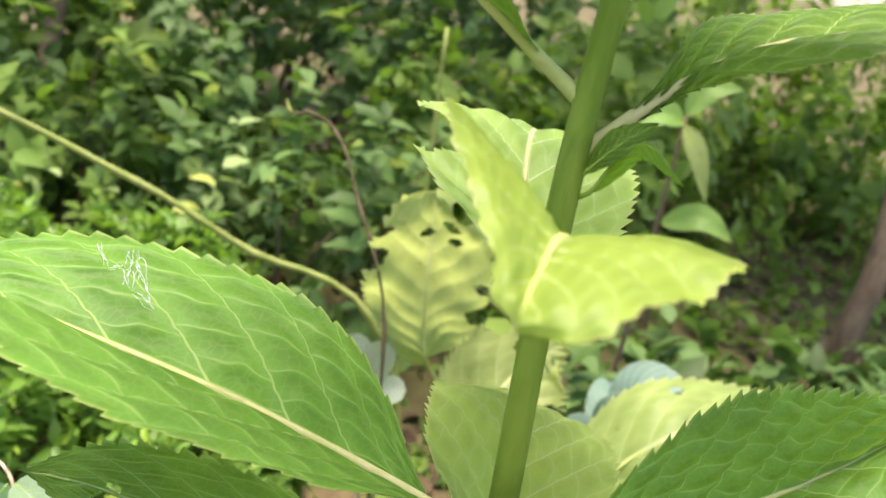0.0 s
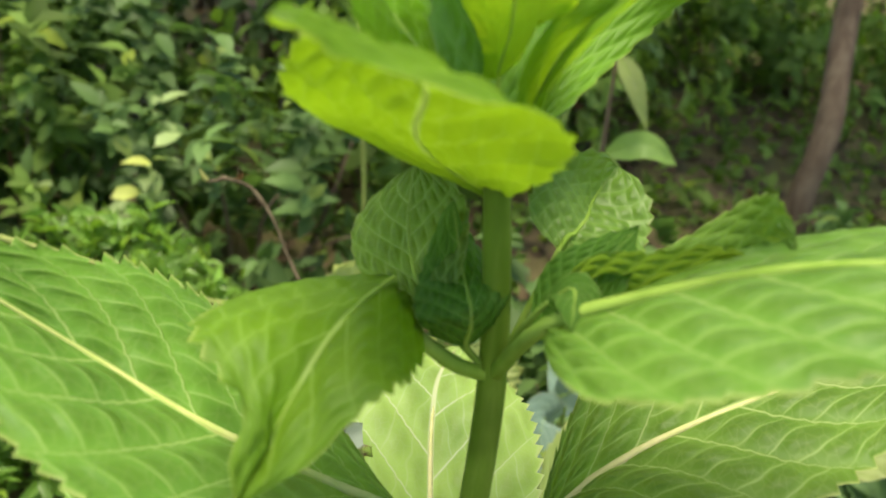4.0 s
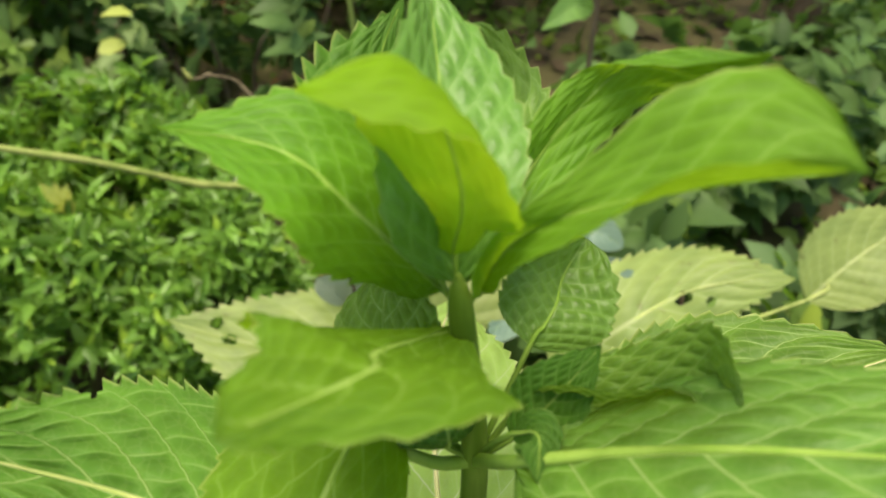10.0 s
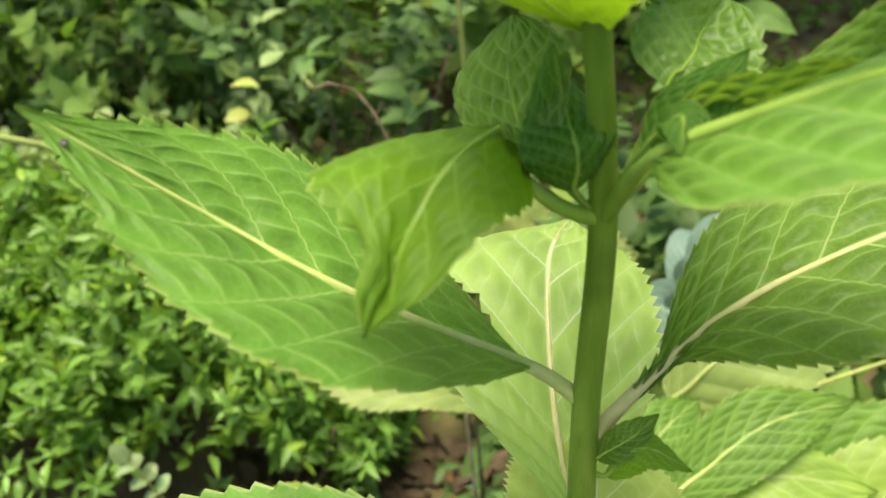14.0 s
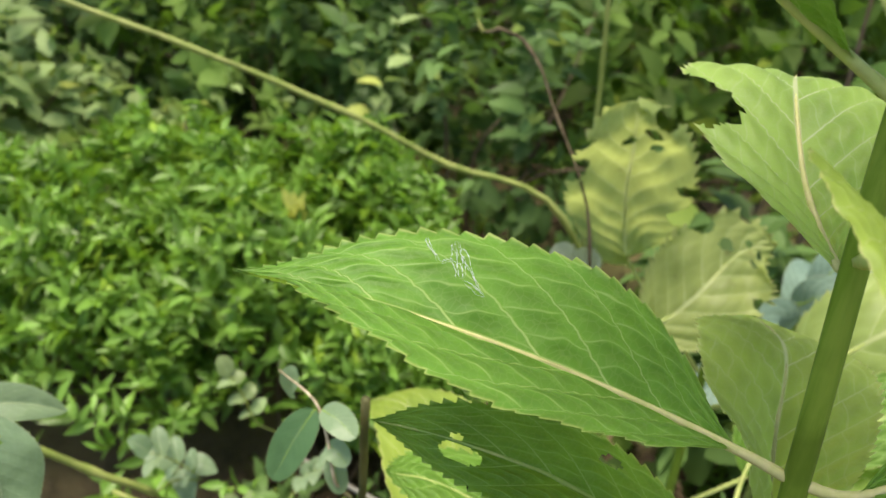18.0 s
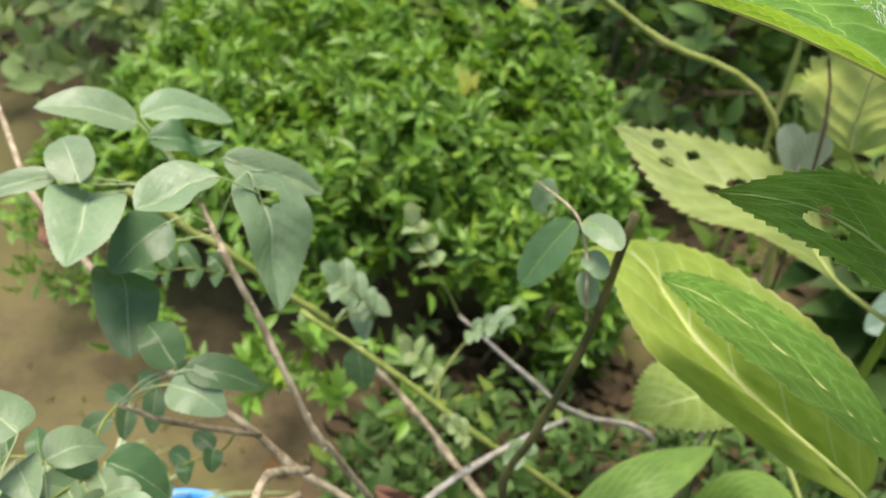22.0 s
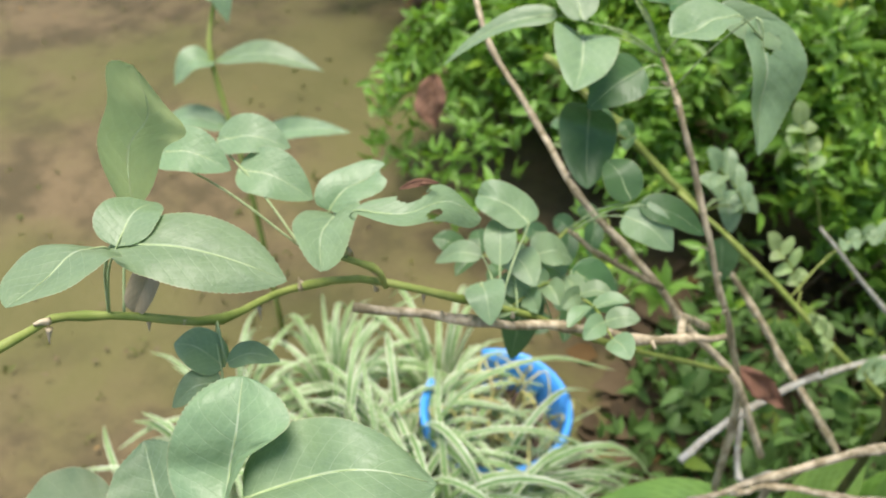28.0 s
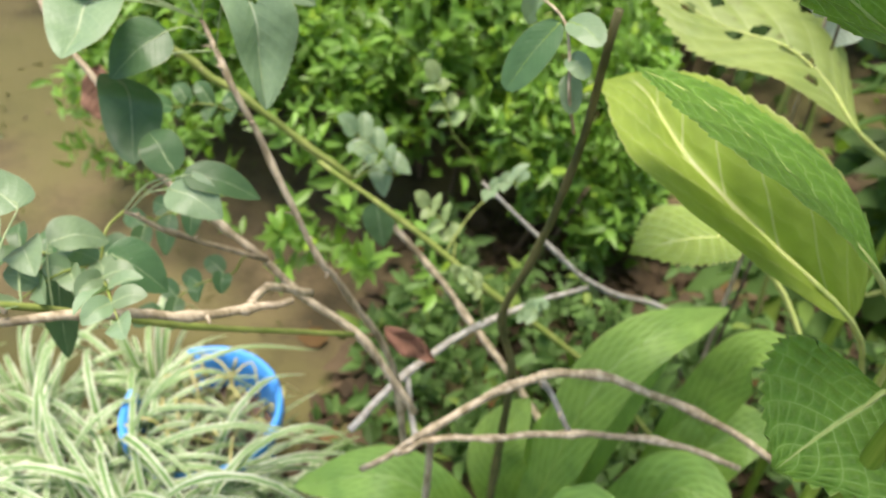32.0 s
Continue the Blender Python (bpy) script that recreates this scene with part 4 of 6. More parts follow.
rc([(-0.293, 0.278, 0.339), (-0.231, 0.308, 0.405), (-0.168, 0.339, 0.471), (-0.101, 0.372, 0.48), (-0.007, 0.386, 0.459), (0.082, 0.384, 0.425)], [0.004, 0.0045, 0.005, 0.005, 0.0045, 0.004], M_DRYCANE, knots=0.5)
rc([(-0.26, 0.29, 0.37), (-0.228, 0.302, 0.397), (-0.176, 0.325, 0.401), (-0.106, 0.343, 0.423), (-0.031, 0.369, 0.422), (0.049, 0.382, 0.406)], [0.0036, 0.004, 0.004, 0.004, 0.004, 0.0034], M_DRYCANE, knots=0.5)
rc([(-0.285, 0.371, 0.389), (-0.26, 0.34, 0.33), (-0.235, 0.315, 0.395)], [0.0045, 0.0045, 0.0045], M_GREYCANE)
rc([(-0.106, 0.343, 0.423), (-0.14, 0.36, 0.46), (-0.16, 0.345, 0.475)], [0.0036, 0.0036, 0.004], M_GREYCANE)
rc([(-0.235, 0.315, 0.0), (-0.24, 0.318, 0.2), (-0.231, 0.308, 0.40)], [0.006, 0.0055, 0.005], M_DRYCANE)
# thorns
rng = random.Random(21)
for c in CANES[3::11]:
    d = np.array((rng.uniform(-1, 1), rng.uniform(-1, 0.3), rng.uniform(-0.4, 1)))
    d /= np.linalg.norm(d)
    s = rng.uniform(0.004, 0.009)
    part("thorn", tube("thorn", [d * 0.001, d * s * 0.5 + np.array((0, 0, 0.0006)), d * s], [0.0022, 0.0015, 0.0007], 5, 2), M_DRYCANE, rose, at=tuple(c - np.array(RR)))
for p, d in (((-0.500, -0.08, 0.803), (0, -0.3, -1)), ((-0.485, -0.03, 0.777), (0.3, -0.3, -0.8)), ((-0.487, 0.0, 0.763), (-0.2, 0.2, 0.9)), ((-0.46, 0.032, 0.752), (0.1, -0.4, 0.9)), ((-0.44, 0.05, 0.747), (0.2, -0.4, -0.9)), ((-0.519, -0.115, 0.816), (0.1, -0.4, -0.9)), ((-0.475, 0.03, 0.773), (0, -0.2, 1)), ((-0.43, 0.055, 0.728), (0, -0.3, 1)), ((-0.455, 0.044, 0.726), (0.1, -0.3, -1)), ((-0.40, 0.085, 0.72), (0, -0.3, 1)), ((-0.345, 0.29, 0.65), (-0.8, -0.4, 0.2)), ((-0.38, 0.298, 0.72), (0.8, -0.4, 0.2)), ((-0.41, 0.31, 0.765), (-0.7, -0.5, 0.3)), ((-0.335, 0.29, 0.63), (0.8, -0.4, 0.3))):
    d = np.array(d) / np.linalg.norm(d)
    me = tube("thorn", [(0, 0, 0), d * 0.004 + np.array((0, 0, 0.0005)), d * 0.008], [0.0018, 0.0009, 0.0001], 5, 2)
    part("thorn", me, M_DRYCANE, rose, at=tuple(np.array(p) - np.array(RR)))



def rl(pts, w, up, mat=M_ROSE, **k):
    """A rose leaflet on a thin stalk from the nearest cane."""
    p = np.array(pts[0])
    near = min(CANES, key=lambda c: np.linalg.norm(c - p))
    stalk = [tuple(near), tuple((near + p) / 2 + np.array((0, 0, 0.006)))] if np.linalg.norm(near - p) < 0.11 else [tuple(p + np.array((0.01, 0.02, -0.02)))]
    return leaf(rose, RR, pts, w * 1.02, up, mat, petiole=stalk, ribr=k.pop("ribr", 0.0005), teeth=k.pop("teeth", 20), depth=0.05, quilt=0.008, shape=k.pop("shape", (0.5, 0.85)), nv=5, seg=2, rib=M_RIB_ROSE, **k)


def rs(mid, sides, shape, mat=M_ROSE, **k):
    """A formed rose leaflet on a thin stalk from the nearest cane."""
    p = np.array(mid[0])
    near = min(CANES, key=lambda c: np.linalg.norm(c - p))
    stalk = [tuple(near), tuple((near + p) / 2 + np.array((0, 0, 0.006)))] if np.linalg.norm(near - p) < 0.11 else [tuple(p + np.array((0.01, 0.02, -0.02)))]
    return set_leaf(rose, RR, mid, sides, shape, mat, rib=M_RIB_ROSE, petiole=stalk, ribr=k.pop("ribr", 0.0005), teeth=k.pop("teeth", 24), depth=0.05, quilt=k.pop("quilt", 0.012), nv=k.pop("nv", 6), seg=2, **k)


def bow(a, b, h=0.006):
    """A leaf line from a to b that rises by h in its middle."""
    a, b = np.array(a), np.array(b)
    return [a, (a + b) / 2 + np.array((0, 0, h)), b]


UPR = (0.1, -0.35, 0.95)
TO = (0.2, -0.75, 0.6)
# upper spray
rl(bow((-0.471, 0.330, 0.825), (-0.518, 0.292, 0.844)), 0.016, UPR)
rs([(-0.4695, 0.3327, 0.8293), (-0.4575, 0.3558, 0.8275), (-0.4477, 0.3765, 0.8149), (-0.4391, 0.3968, 0.8009)], [(-0.0113, 0.0075, 0.0088), (-0.0106, 0.0097, 0.0086), (0.0142, -0.0075, -0.0019), (0.0145, -0.0078, -0.0023)], (0.49, 0.74))
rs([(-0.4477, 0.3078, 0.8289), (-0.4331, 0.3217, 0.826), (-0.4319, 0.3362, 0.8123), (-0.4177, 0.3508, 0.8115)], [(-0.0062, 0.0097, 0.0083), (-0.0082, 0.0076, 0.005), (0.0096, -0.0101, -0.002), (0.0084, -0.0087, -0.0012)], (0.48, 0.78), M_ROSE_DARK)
rs([(-0.4795, 0.2578, 0.8216), (-0.5029, 0.24, 0.8185), (-0.5221, 0.2216, 0.806), (-0.5382, 0.2035, 0.789)], [(-0.0045, 0.0056, 0.0056), (-0.0058, 0.0034, 0.0026), (0.0051, -0.0076, -0.0012), (0.0053, -0.0051, 0.0008)], (0.38, 0.78))
rs([(-0.4653, 0.2687, 0.8062), (-0.4531, 0.248, 0.8134), (-0.4417, 0.2259, 0.8089), (-0.4335, 0.2022, 0.8063)], [(-0.0194, -0.0076, 0.0114), (-0.0198, -0.008, 0.0087), (0.0209, 0.0122, 0.0022), (0.0213, 0.0082, 0.0031)], (0.46, 0.75))
rl(bow((-0.455, 0.250, 0.828), (-0.490, 0.28, 0.835)), 0.014, UPR)
rs([(-0.3536, 0.2434, 0.8625), (-0.3648, 0.2315, 0.8629), (-0.371, 0.2169, 0.8597), (-0.3787, 0.2026, 0.8605)], [(-0.0113, 0.0091, 0.0064), (-0.0149, 0.0085, 0.0103), (0.0113, -0.0105, 0.0029), (0.017, -0.0087, 0.0042)], (0.60, 0.70))
rs([(-0.384, 0.2941, 0.839), (-0.3653, 0.3027, 0.8298), (-0.3477, 0.3138, 0.8211), (-0.3324, 0.3242, 0.8079)], [(0.0007, 0.0088, 0.0098), (0.0013, 0.0089, 0.0091), (0.0032, -0.0118, -0.0049), (0.0033, -0.0114, -0.005)], (0.49, 0.75))
rs([(-0.3516, 0.2671, 0.8529), (-0.336, 0.2601, 0.828), (-0.3315, 0.2523, 0.8036), (-0.3213, 0.2381, 0.781)], [(-0.0036, -0.0218, 0.0078), (-0.0015, -0.0236, 0.0128), (0.019, 0.0151, 0.0016), (0.0204, 0.02, -0.0006)], (0.35, 0.81), nv=12, holes=((0.17, 0.16, 0.07, 0.34),), label="rose leaf with a round hole eaten through")
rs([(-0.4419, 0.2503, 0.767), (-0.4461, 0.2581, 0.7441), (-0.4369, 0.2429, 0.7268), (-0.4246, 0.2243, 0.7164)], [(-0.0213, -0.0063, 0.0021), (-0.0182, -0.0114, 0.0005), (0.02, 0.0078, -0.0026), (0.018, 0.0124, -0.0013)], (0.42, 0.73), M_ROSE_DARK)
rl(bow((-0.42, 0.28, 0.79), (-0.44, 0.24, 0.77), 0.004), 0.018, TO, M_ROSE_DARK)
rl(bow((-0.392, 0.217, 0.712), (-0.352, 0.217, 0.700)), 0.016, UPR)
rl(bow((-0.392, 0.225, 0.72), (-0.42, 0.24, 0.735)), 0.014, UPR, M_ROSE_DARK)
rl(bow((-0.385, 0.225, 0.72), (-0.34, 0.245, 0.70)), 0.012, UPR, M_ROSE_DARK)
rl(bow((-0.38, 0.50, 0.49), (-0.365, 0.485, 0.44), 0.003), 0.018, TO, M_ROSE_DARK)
for a, b in (((-0.40, 0.545, 0.51), (-0.43, 0.53, 0.53)), ((-0.395, 0.545, 0.51), (-0.36, 0.55, 0.50)), ((-0.395, 0.54, 0.51), (-0.375, 0.51, 0.49))):
    rl(bow(a, b), 0.013, UPR)
# near spray, on the green cane
rs([(-0.5041, -0.0823, 0.8485), (-0.4816, -0.0691, 0.8508), (-0.4598, -0.0563, 0.8452), (-0.4385, -0.045, 0.835)], [(-0.0095, 0.0159, 0.0027), (-0.0104, 0.0194, 0.0013), (0.0098, -0.0165, -0.001), (0.0084, -0.0201, -0.0035)], (0.57, 0.85), teeth=30, ribr=0.0007)
rs([(-0.4956, -0.0873, 0.8549), (-0.4933, -0.1009, 0.8651), (-0.4899, -0.1177, 0.8646), (-0.4875, -0.1345, 0.866)], [(-0.0176, -0.0049, -0.0027), (-0.0199, -0.0039, -0.0008), (0.0183, 0.0045, 0.0026), (0.0191, 0.0036, 0.0063)], (0.54, 0.68), teeth=30)
rl(bow((-0.500, -0.082, 0.85), (-0.515, -0.05, 0.846)), 0.014, (0.2, -0.2, 1))
rs([(-0.5353, -0.0519, 0.8335), (-0.5456, -0.0387, 0.8557), (-0.534, -0.0292, 0.8762), (-0.5319, -0.0312, 0.9021)], [(-0.018, -0.0057, -0.0036), (-0.0247, -0.0053, 0.003), (0.018, 0.0088, 0.0037), (0.0249, 0.0006, -0.0035)], (0.46, 0.48), M_ROSE_OLIVE, teeth=30)
rl(bow((-0.567, -0.013, 0.83), (-0.531, 0.005, 0.823)), 0.014, UPR)
rl(bow((-0.572, 0.029, 0.811), (-0.536, 0.052, 0.808)), 0.014, UPR)
rl(bow((-0.549, 0.022, 0.805), (-0.508, 0.038, 0.792)), 0.016, UPR)
rs([(-0.4816, 0.0245, 0.8058), (-0.4801, 0.0357, 0.8129), (-0.4745, 0.0478, 0.8153), (-0.4717, 0.0606, 0.8191)], [(-0.0121, -0.0048, 0.0039), (-0.0148, 0.0018, 0.0045), (0.0136, -0.0028, 0.001), (0.0155, -0.0028, -0.0003)], (0.42, 0.70), nv=10, holes=((0.93, 0.7, 0.1, 0.6),))
rs([(-0.4905, 0.0357, 0.7918), (-0.4736, 0.0195, 0.8087), (-0.4598, -0.003, 0.8198), (-0.4403, -0.0241, 0.8229)], [(-0.0127, -0.0095, 0.0039), (-0.0118, -0.0093, 0.0057), (0.0077, 0.013, 0.0057), (0.0119, 0.0115, -0.0002)], (0.53, 0.63))
rs([(-0.4545, 0.0161, 0.8247), (-0.432, 0.0276, 0.8258), (-0.4234, 0.0515, 0.8218), (-0.4134, 0.0683, 0.8035)], [(-0.0064, 0.0096, 0.0034), (-0.0081, 0.0073, 0.0024), (0.0044, -0.0109, 0.0021), (0.0047, -0.0114, -0.0042)], (0.53, 0.51), nv=10, holes=((0.40, -1.0, 0.14, 0.5), (0.58, 0.62, 0.06, 0.25)))
rs([(-0.4184, 0.1288, 0.7539), (-0.4306, 0.1304, 0.7595), (-0.4419, 0.1254, 0.765), (-0.4548, 0.1257, 0.7618)], [(0.0019, 0.0163, -0.0009), (-0.0045, 0.0121, 0.0081), (-0.0014, -0.0163, 0.0001), (-0.001, -0.0157, -0.0002)], (0.43, 0.62))
rl(bow((-0.466, -0.07, 0.782), (-0.490, -0.078, 0.790)), 0.010, UPR, M_ROSE)
rl(bow((-0.464, -0.069, 0.786), (-0.444, -0.054, 0.786)), 0.006, UPR, M_ROSE)
rl(bow((-0.463, -0.075, 0.778), (-0.477, -0.096, 0.770)), 0.008, UPR, M_ROSE)
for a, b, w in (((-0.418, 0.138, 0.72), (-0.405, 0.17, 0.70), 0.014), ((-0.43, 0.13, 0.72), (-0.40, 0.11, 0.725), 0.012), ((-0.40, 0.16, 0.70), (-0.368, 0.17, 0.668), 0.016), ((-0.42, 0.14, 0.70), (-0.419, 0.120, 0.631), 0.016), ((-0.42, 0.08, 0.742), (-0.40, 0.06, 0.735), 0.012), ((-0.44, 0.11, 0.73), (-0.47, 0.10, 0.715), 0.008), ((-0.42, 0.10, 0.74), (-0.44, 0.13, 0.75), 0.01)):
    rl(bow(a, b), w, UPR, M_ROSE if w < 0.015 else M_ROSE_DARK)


def spray(base, tip, size, mat=M_ROSE, seed=0, pairs=3, flip=0.35):
    """A compound rose leaf: a thin stalk with paired leaflets and one at the tip."""
    rng = random.Random(seed)
    a, b = np.array(base), np.array(tip)
    near = min(CANES, key=lambda c: np.linalg.norm(c - a))
    b = a + (b - a) / np.linalg.norm(b - a) * size * 2.1
    size *= 0.78
    m = (a + b) / 2 + np.array((0, 0, 0.008))
    part("leaf_stalk", tube("leaf_stalk", rel([near, (near + a) / 2 + np.array((0, 0, 0.01)), a, m, b], RR), [0.0012, 0.0011, 0.001, 0.0009, 0.0006], 5, 4), M_CANE, rose)
    d = (b - a) / np.linalg.norm(b - a)
    s = np.cross(d, (0, -0.3, 1))
    s /= np.linalg.norm(s)
    for k in range(pairs):
        o = a + (b - a) * (k + 0.3) / pairs + np.array((0, 0, 0.006))
        for sg in (-1, 1):
            e = o + (s * sg + d * 0.5 + np.array((0, 0, rng.uniform(-0.3, 0.2)))) * size * rng.uniform(0.6, 1.15)
            leaf(rose, RR, bow(o, e, 0.003), size * 0.36, (rng.uniform(-flip, flip) * 2, -0.4 + rng.uniform(-flip, flip), 0.8), mat, M_RIB_ROSE, ribr=0.0005, teeth=14, depth=0.06, quilt=0.03, fold=rng.uniform(0.1, 0.5), shape=(0.5, 0.75), nv=4, seg=2, seed=seed + k)
    leaf(rose, RR, bow(b, b + d * size * 1.15, 0.003), size * 0.42, (rng.uniform(-0.2, 0.2), -0.4, 0.9), mat, M_RIB_ROSE, ribr=0.0005, teeth=14, depth=0.06, quilt=0.03, shape=(0.5, 0.75), nv=4, seg=2, seed=seed)


M_ROSE_PALE = veined_leaf("rose_leaf_pale", (0.23, 0.33, 0.13), (0.32, 0.42, 0.22), (0.32, 0.45, 0.14), trans=0.25, rows=9.0, net=300.0, netmix=0.1, relief=0.4, linemix=0.3, band=0.06, lump=0.7)
for q, (b, t, z, m) in enumerate((
    ((-0.37, 0.53, 0.51), (-0.385, 0.52, 0.535), 0.034, M_ROSE), ((-0.29, 0.515, 0.45), (-0.31, 0.513, 0.475), 0.026, M_ROSE_PALE), ((-0.33, 0.60, 0.53), (-0.345, 0.605, 0.56), 0.03, M_ROSE_PALE),
    ((-0.27, 0.56, 0.49), (-0.255, 0.55, 0.51), 0.03, M_ROSE), ((-0.24, 0.46, 0.44), (-0.25, 0.45, 0.46), 0.022, M_ROSE_PALE), ((-0.40, 0.16, 0.69), (-0.405, 0.13, 0.70), 0.03, M_ROSE),
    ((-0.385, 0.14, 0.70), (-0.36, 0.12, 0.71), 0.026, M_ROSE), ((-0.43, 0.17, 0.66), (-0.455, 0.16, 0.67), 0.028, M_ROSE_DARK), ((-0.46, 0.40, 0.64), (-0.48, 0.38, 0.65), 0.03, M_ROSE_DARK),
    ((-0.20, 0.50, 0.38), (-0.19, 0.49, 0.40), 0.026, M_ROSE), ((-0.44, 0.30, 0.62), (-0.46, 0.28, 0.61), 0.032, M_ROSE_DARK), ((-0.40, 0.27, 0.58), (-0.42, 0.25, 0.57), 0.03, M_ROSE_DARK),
)):
    spray(b, t, z, m, 300 + 7 * q)
# nearest leaves below
rc([(-0.42, 0.0, 0.0), (-0.43, -0.09, 0.5), (-0.424, -0.117, 0.74), (-0.418, -0.117, 0.765)], [0.004, 0.0035, 0.002, 0.0015], M_CANE)
NEAR = dict(ribr=0.0007, teeth=30, shape=(0.55, 0.72), wave=0.1)
rs([(-0.4057, -0.1139, 0.7859), (-0.3861, -0.0953, 0.7955), (-0.3635, -0.0834, 0.8075), (-0.3427, -0.0672, 0.7956)], [(-0.0189, 0.0154, 0.0068), (-0.0179, 0.0176, 0), (0.0128, -0.0178, 0.0101), (0.0166, -0.0198, 0.0025)], (0.42, 0.70), teeth=34, ribr=0.0008, wave=0.08)
rs([(-0.4088, -0.1234, 0.7775), (-0.4205, -0.1077, 0.7848), (-0.4215, -0.0983, 0.8034), (-0.4308, -0.0834, 0.8153)], [(-0.0201, -0.0176, 0.0005), (-0.0229, -0.015, 0.0006), (0.0139, 0.0027, 0.0222), (0.0258, 0.0072, 0.0113)], (0.51, 0.54), teeth=34, ribr=0.0008, wave=0.08)
rl(bow((-0.442, -0.135, 0.737), (-0.480, -0.113, 0.761), 0.004), 0.022, (0, -0.4, 0.9), **NEAR)
rl(bow((-0.405, -0.105, 0.755), (-0.355, -0.105, 0.735), 0.004), 0.024, (0, -0.75, 0.66), **NEAR)
rl(bow((-0.415, -0.118, 0.755), (-0.424, -0.155, 0.74), 0.004), 0.022, (0, -0.3, 0.95), **NEAR)
rl(bow((-0.378, -0.113, 0.772), (-0.395, -0.155, 0.77), 0.004), 0.017, (0, -0.4, 0.9), M_ROSE_RUST, label="rose leaf with a brown withered edge", **NEAR)
rl(bow((-0.475, -0.140, 0.735), (-0.515, -0.180, 0.726), 0.004), 0.026, (0, -0.3, 0.95), M_ROSE_RUST, label="rose leaf with a brown withered edge", **NEAR)

# ---- hedge and shrubs behind ----
def tufted(root, c, ax, per, lo, hi, ratio, mat, rng, spread=0.7, name="foliage"):
    """Leaves round the tips of many twigs: c the tips, ax their directions."""
    n = len(c)
    w = rng.normal(size=(n, per, 3))
    w -= (w * ax[:, None]).sum(2)[..., None] * ax[:, None] * spread
    w /= np.linalg.norm(w, axis=2)[..., None]
    pos = c[:, None] - ax[:, None] * rng.uniform(-0.2, 1.4, (n, per, 1)) * hi
    way = w + ax[:, None] * rng.uniform(0.3, 1.0, (n, per, 1))
    up = ax[:, None] + rng.normal(0, 0.3, (n, per, 3))
    ln = (rng.uniform(lo, hi, (n, per)) * rng.uniform(0.75, 1.2, (n, 1))).ravel()
    return part(name, leaves_mesh(name, pos.reshape(-1, 3), way.reshape(-1, 3), up.reshape(-1, 3), ln, ratio, mat), None, root, kind="stuff")


def hedge():
    rng = np.random.default_rng(5)
    root = thing("hedge", (-0.62, 1.1, 0), "dense low hedge of small glossy bright green leaves", "hedge")
    k, per = 460, 15
    cx, cy = rng.uniform(-1, 1, k), rng.uniform(-1, 1, k)
    x = np.clip(np.repeat(cx, per) + rng.normal(0, 0.045, k * per), -1, 1)
    y = np.clip(np.repeat(cy, per) + rng.normal(0, 0.05, k * per), -1, 1)
    lift = np.repeat(rng.uniform(-0.07, 0.05, k), per)
    off = np.hypot(x - np.repeat(cx, per), y - np.repeat(cy, per))
    front = np.clip(-y, 0, 1)
    n = k * per
    top = (0.50 - 0.35 * front ** 1.8) * (1 - 0.45 * np.abs(x) ** 5) + 0.05 * np.sin(x * 9 + y * 5) + lift - 0.6 * off
    z = np.maximum(top - rng.uniform(0, 1, n) ** 2.5 * 0.2, 0.03)
    c = np.stack((x * np.where(x > 0, 0.52, 0.60) + 0.06 * (y < -0.5), y * np.where(y > 0, 0.38, 0.55), z), 1)
    keep = (np.abs(x) ** 3.2 + np.abs(y) ** 3.2 < 1.0 + 0.25 * np.sin(x * 8 + 1) * np.cos(y * 7)) & ~((c[:, 1] < -0.42) & (c[:, 0] < 0.0))
    keep &= ~((y < -0.38) & (rng.random(n) < 0.87)) & (rng.random(n) < 0.8)
    keep &= ~((c[:, 0] > 0.10) & (c[:, 1] < -0.22) & (rng.random(n) < 0.85))
    keep &= ~((c[:, 2] < 0.17) & (c[:, 1] < -0.08) & (rng.random(n) < 0.6))
    c, x, y = c[keep], x[keep], y[keep]
    n = len(c)
    ax = np.stack((x * 0.5, y * 0.6 - 0.25, np.ones(n) * 0.8), 1) + rng.normal(0, 0.4, (n, 3))
    ax /= np.linalg.norm(ax, axis=1)[:, None]
    tufted(root, c, ax, 8, 0.024, 0.048, 0.62, M_HEDGE, rng)
    for k in range(30):
        e = c[k * 7]
        part("stem", tube("stem", [(e[0] * 0.8, e[1] * 0.8, 0), (e[0] * 0.9, e[1] * 0.9, e[2] * 0.5), e], [0.005, 0.0035, 0.002], 5, 4), M_BARK, root)


hedge()
SH = "leafy green garden shrub behind the hedge"
def plant_shrubs(rows):
    for x, y, sx, sy, sz, num, ll, mat, lab in rows:
        shrub("shrub", (x, y, 0), (sx, sy, sz), num, ll, mat, lab, seed=int(abs(x * 91 + y * 37)) + 3, shell=0.35)


plant_shrubs((
    (-1.5, 1.75, 0.6, 0.5, 0.75, 1300, 0.09, M_SHRUB_PALE, "pale grey-green leafy shrub beside the hedge"),
    (-0.95, 1.58, 0.25, 0.12, 0.66, 240, 0.07, M_SHRUB_PALE, "pale grey-green leafy shrub beside the hedge"),
    (-0.50, 1.62, 0.22, 0.1, 0.70, 130, 0.075, M_SHRUB_PALE, "pale grey-green leafy shrub beside the hedge"),
    (-0.62, 2.1, 0.7, 0.3, 0.9, 1500, 0.07, M_SHRUB_DEEP, SH),
    (-1.4, 2.2, 0.6, 0.3, 0.9, 1300, 0.07, M_SHRUB_DEEP, SH),
    (1.9, 3.9, 0.9, 0.6, 0.8, 1500, 0.10, M_SHRUB, SH),
    (2.9, 3.6, 0.7, 0.5, 0.6, 900, 0.10, M_SHRUB, SH),
    (0.62, 0.92, 0.22, 0.2, 0.42, 150, 0.11, M_SHRUB, "low leafy undergrowth plant"),
))
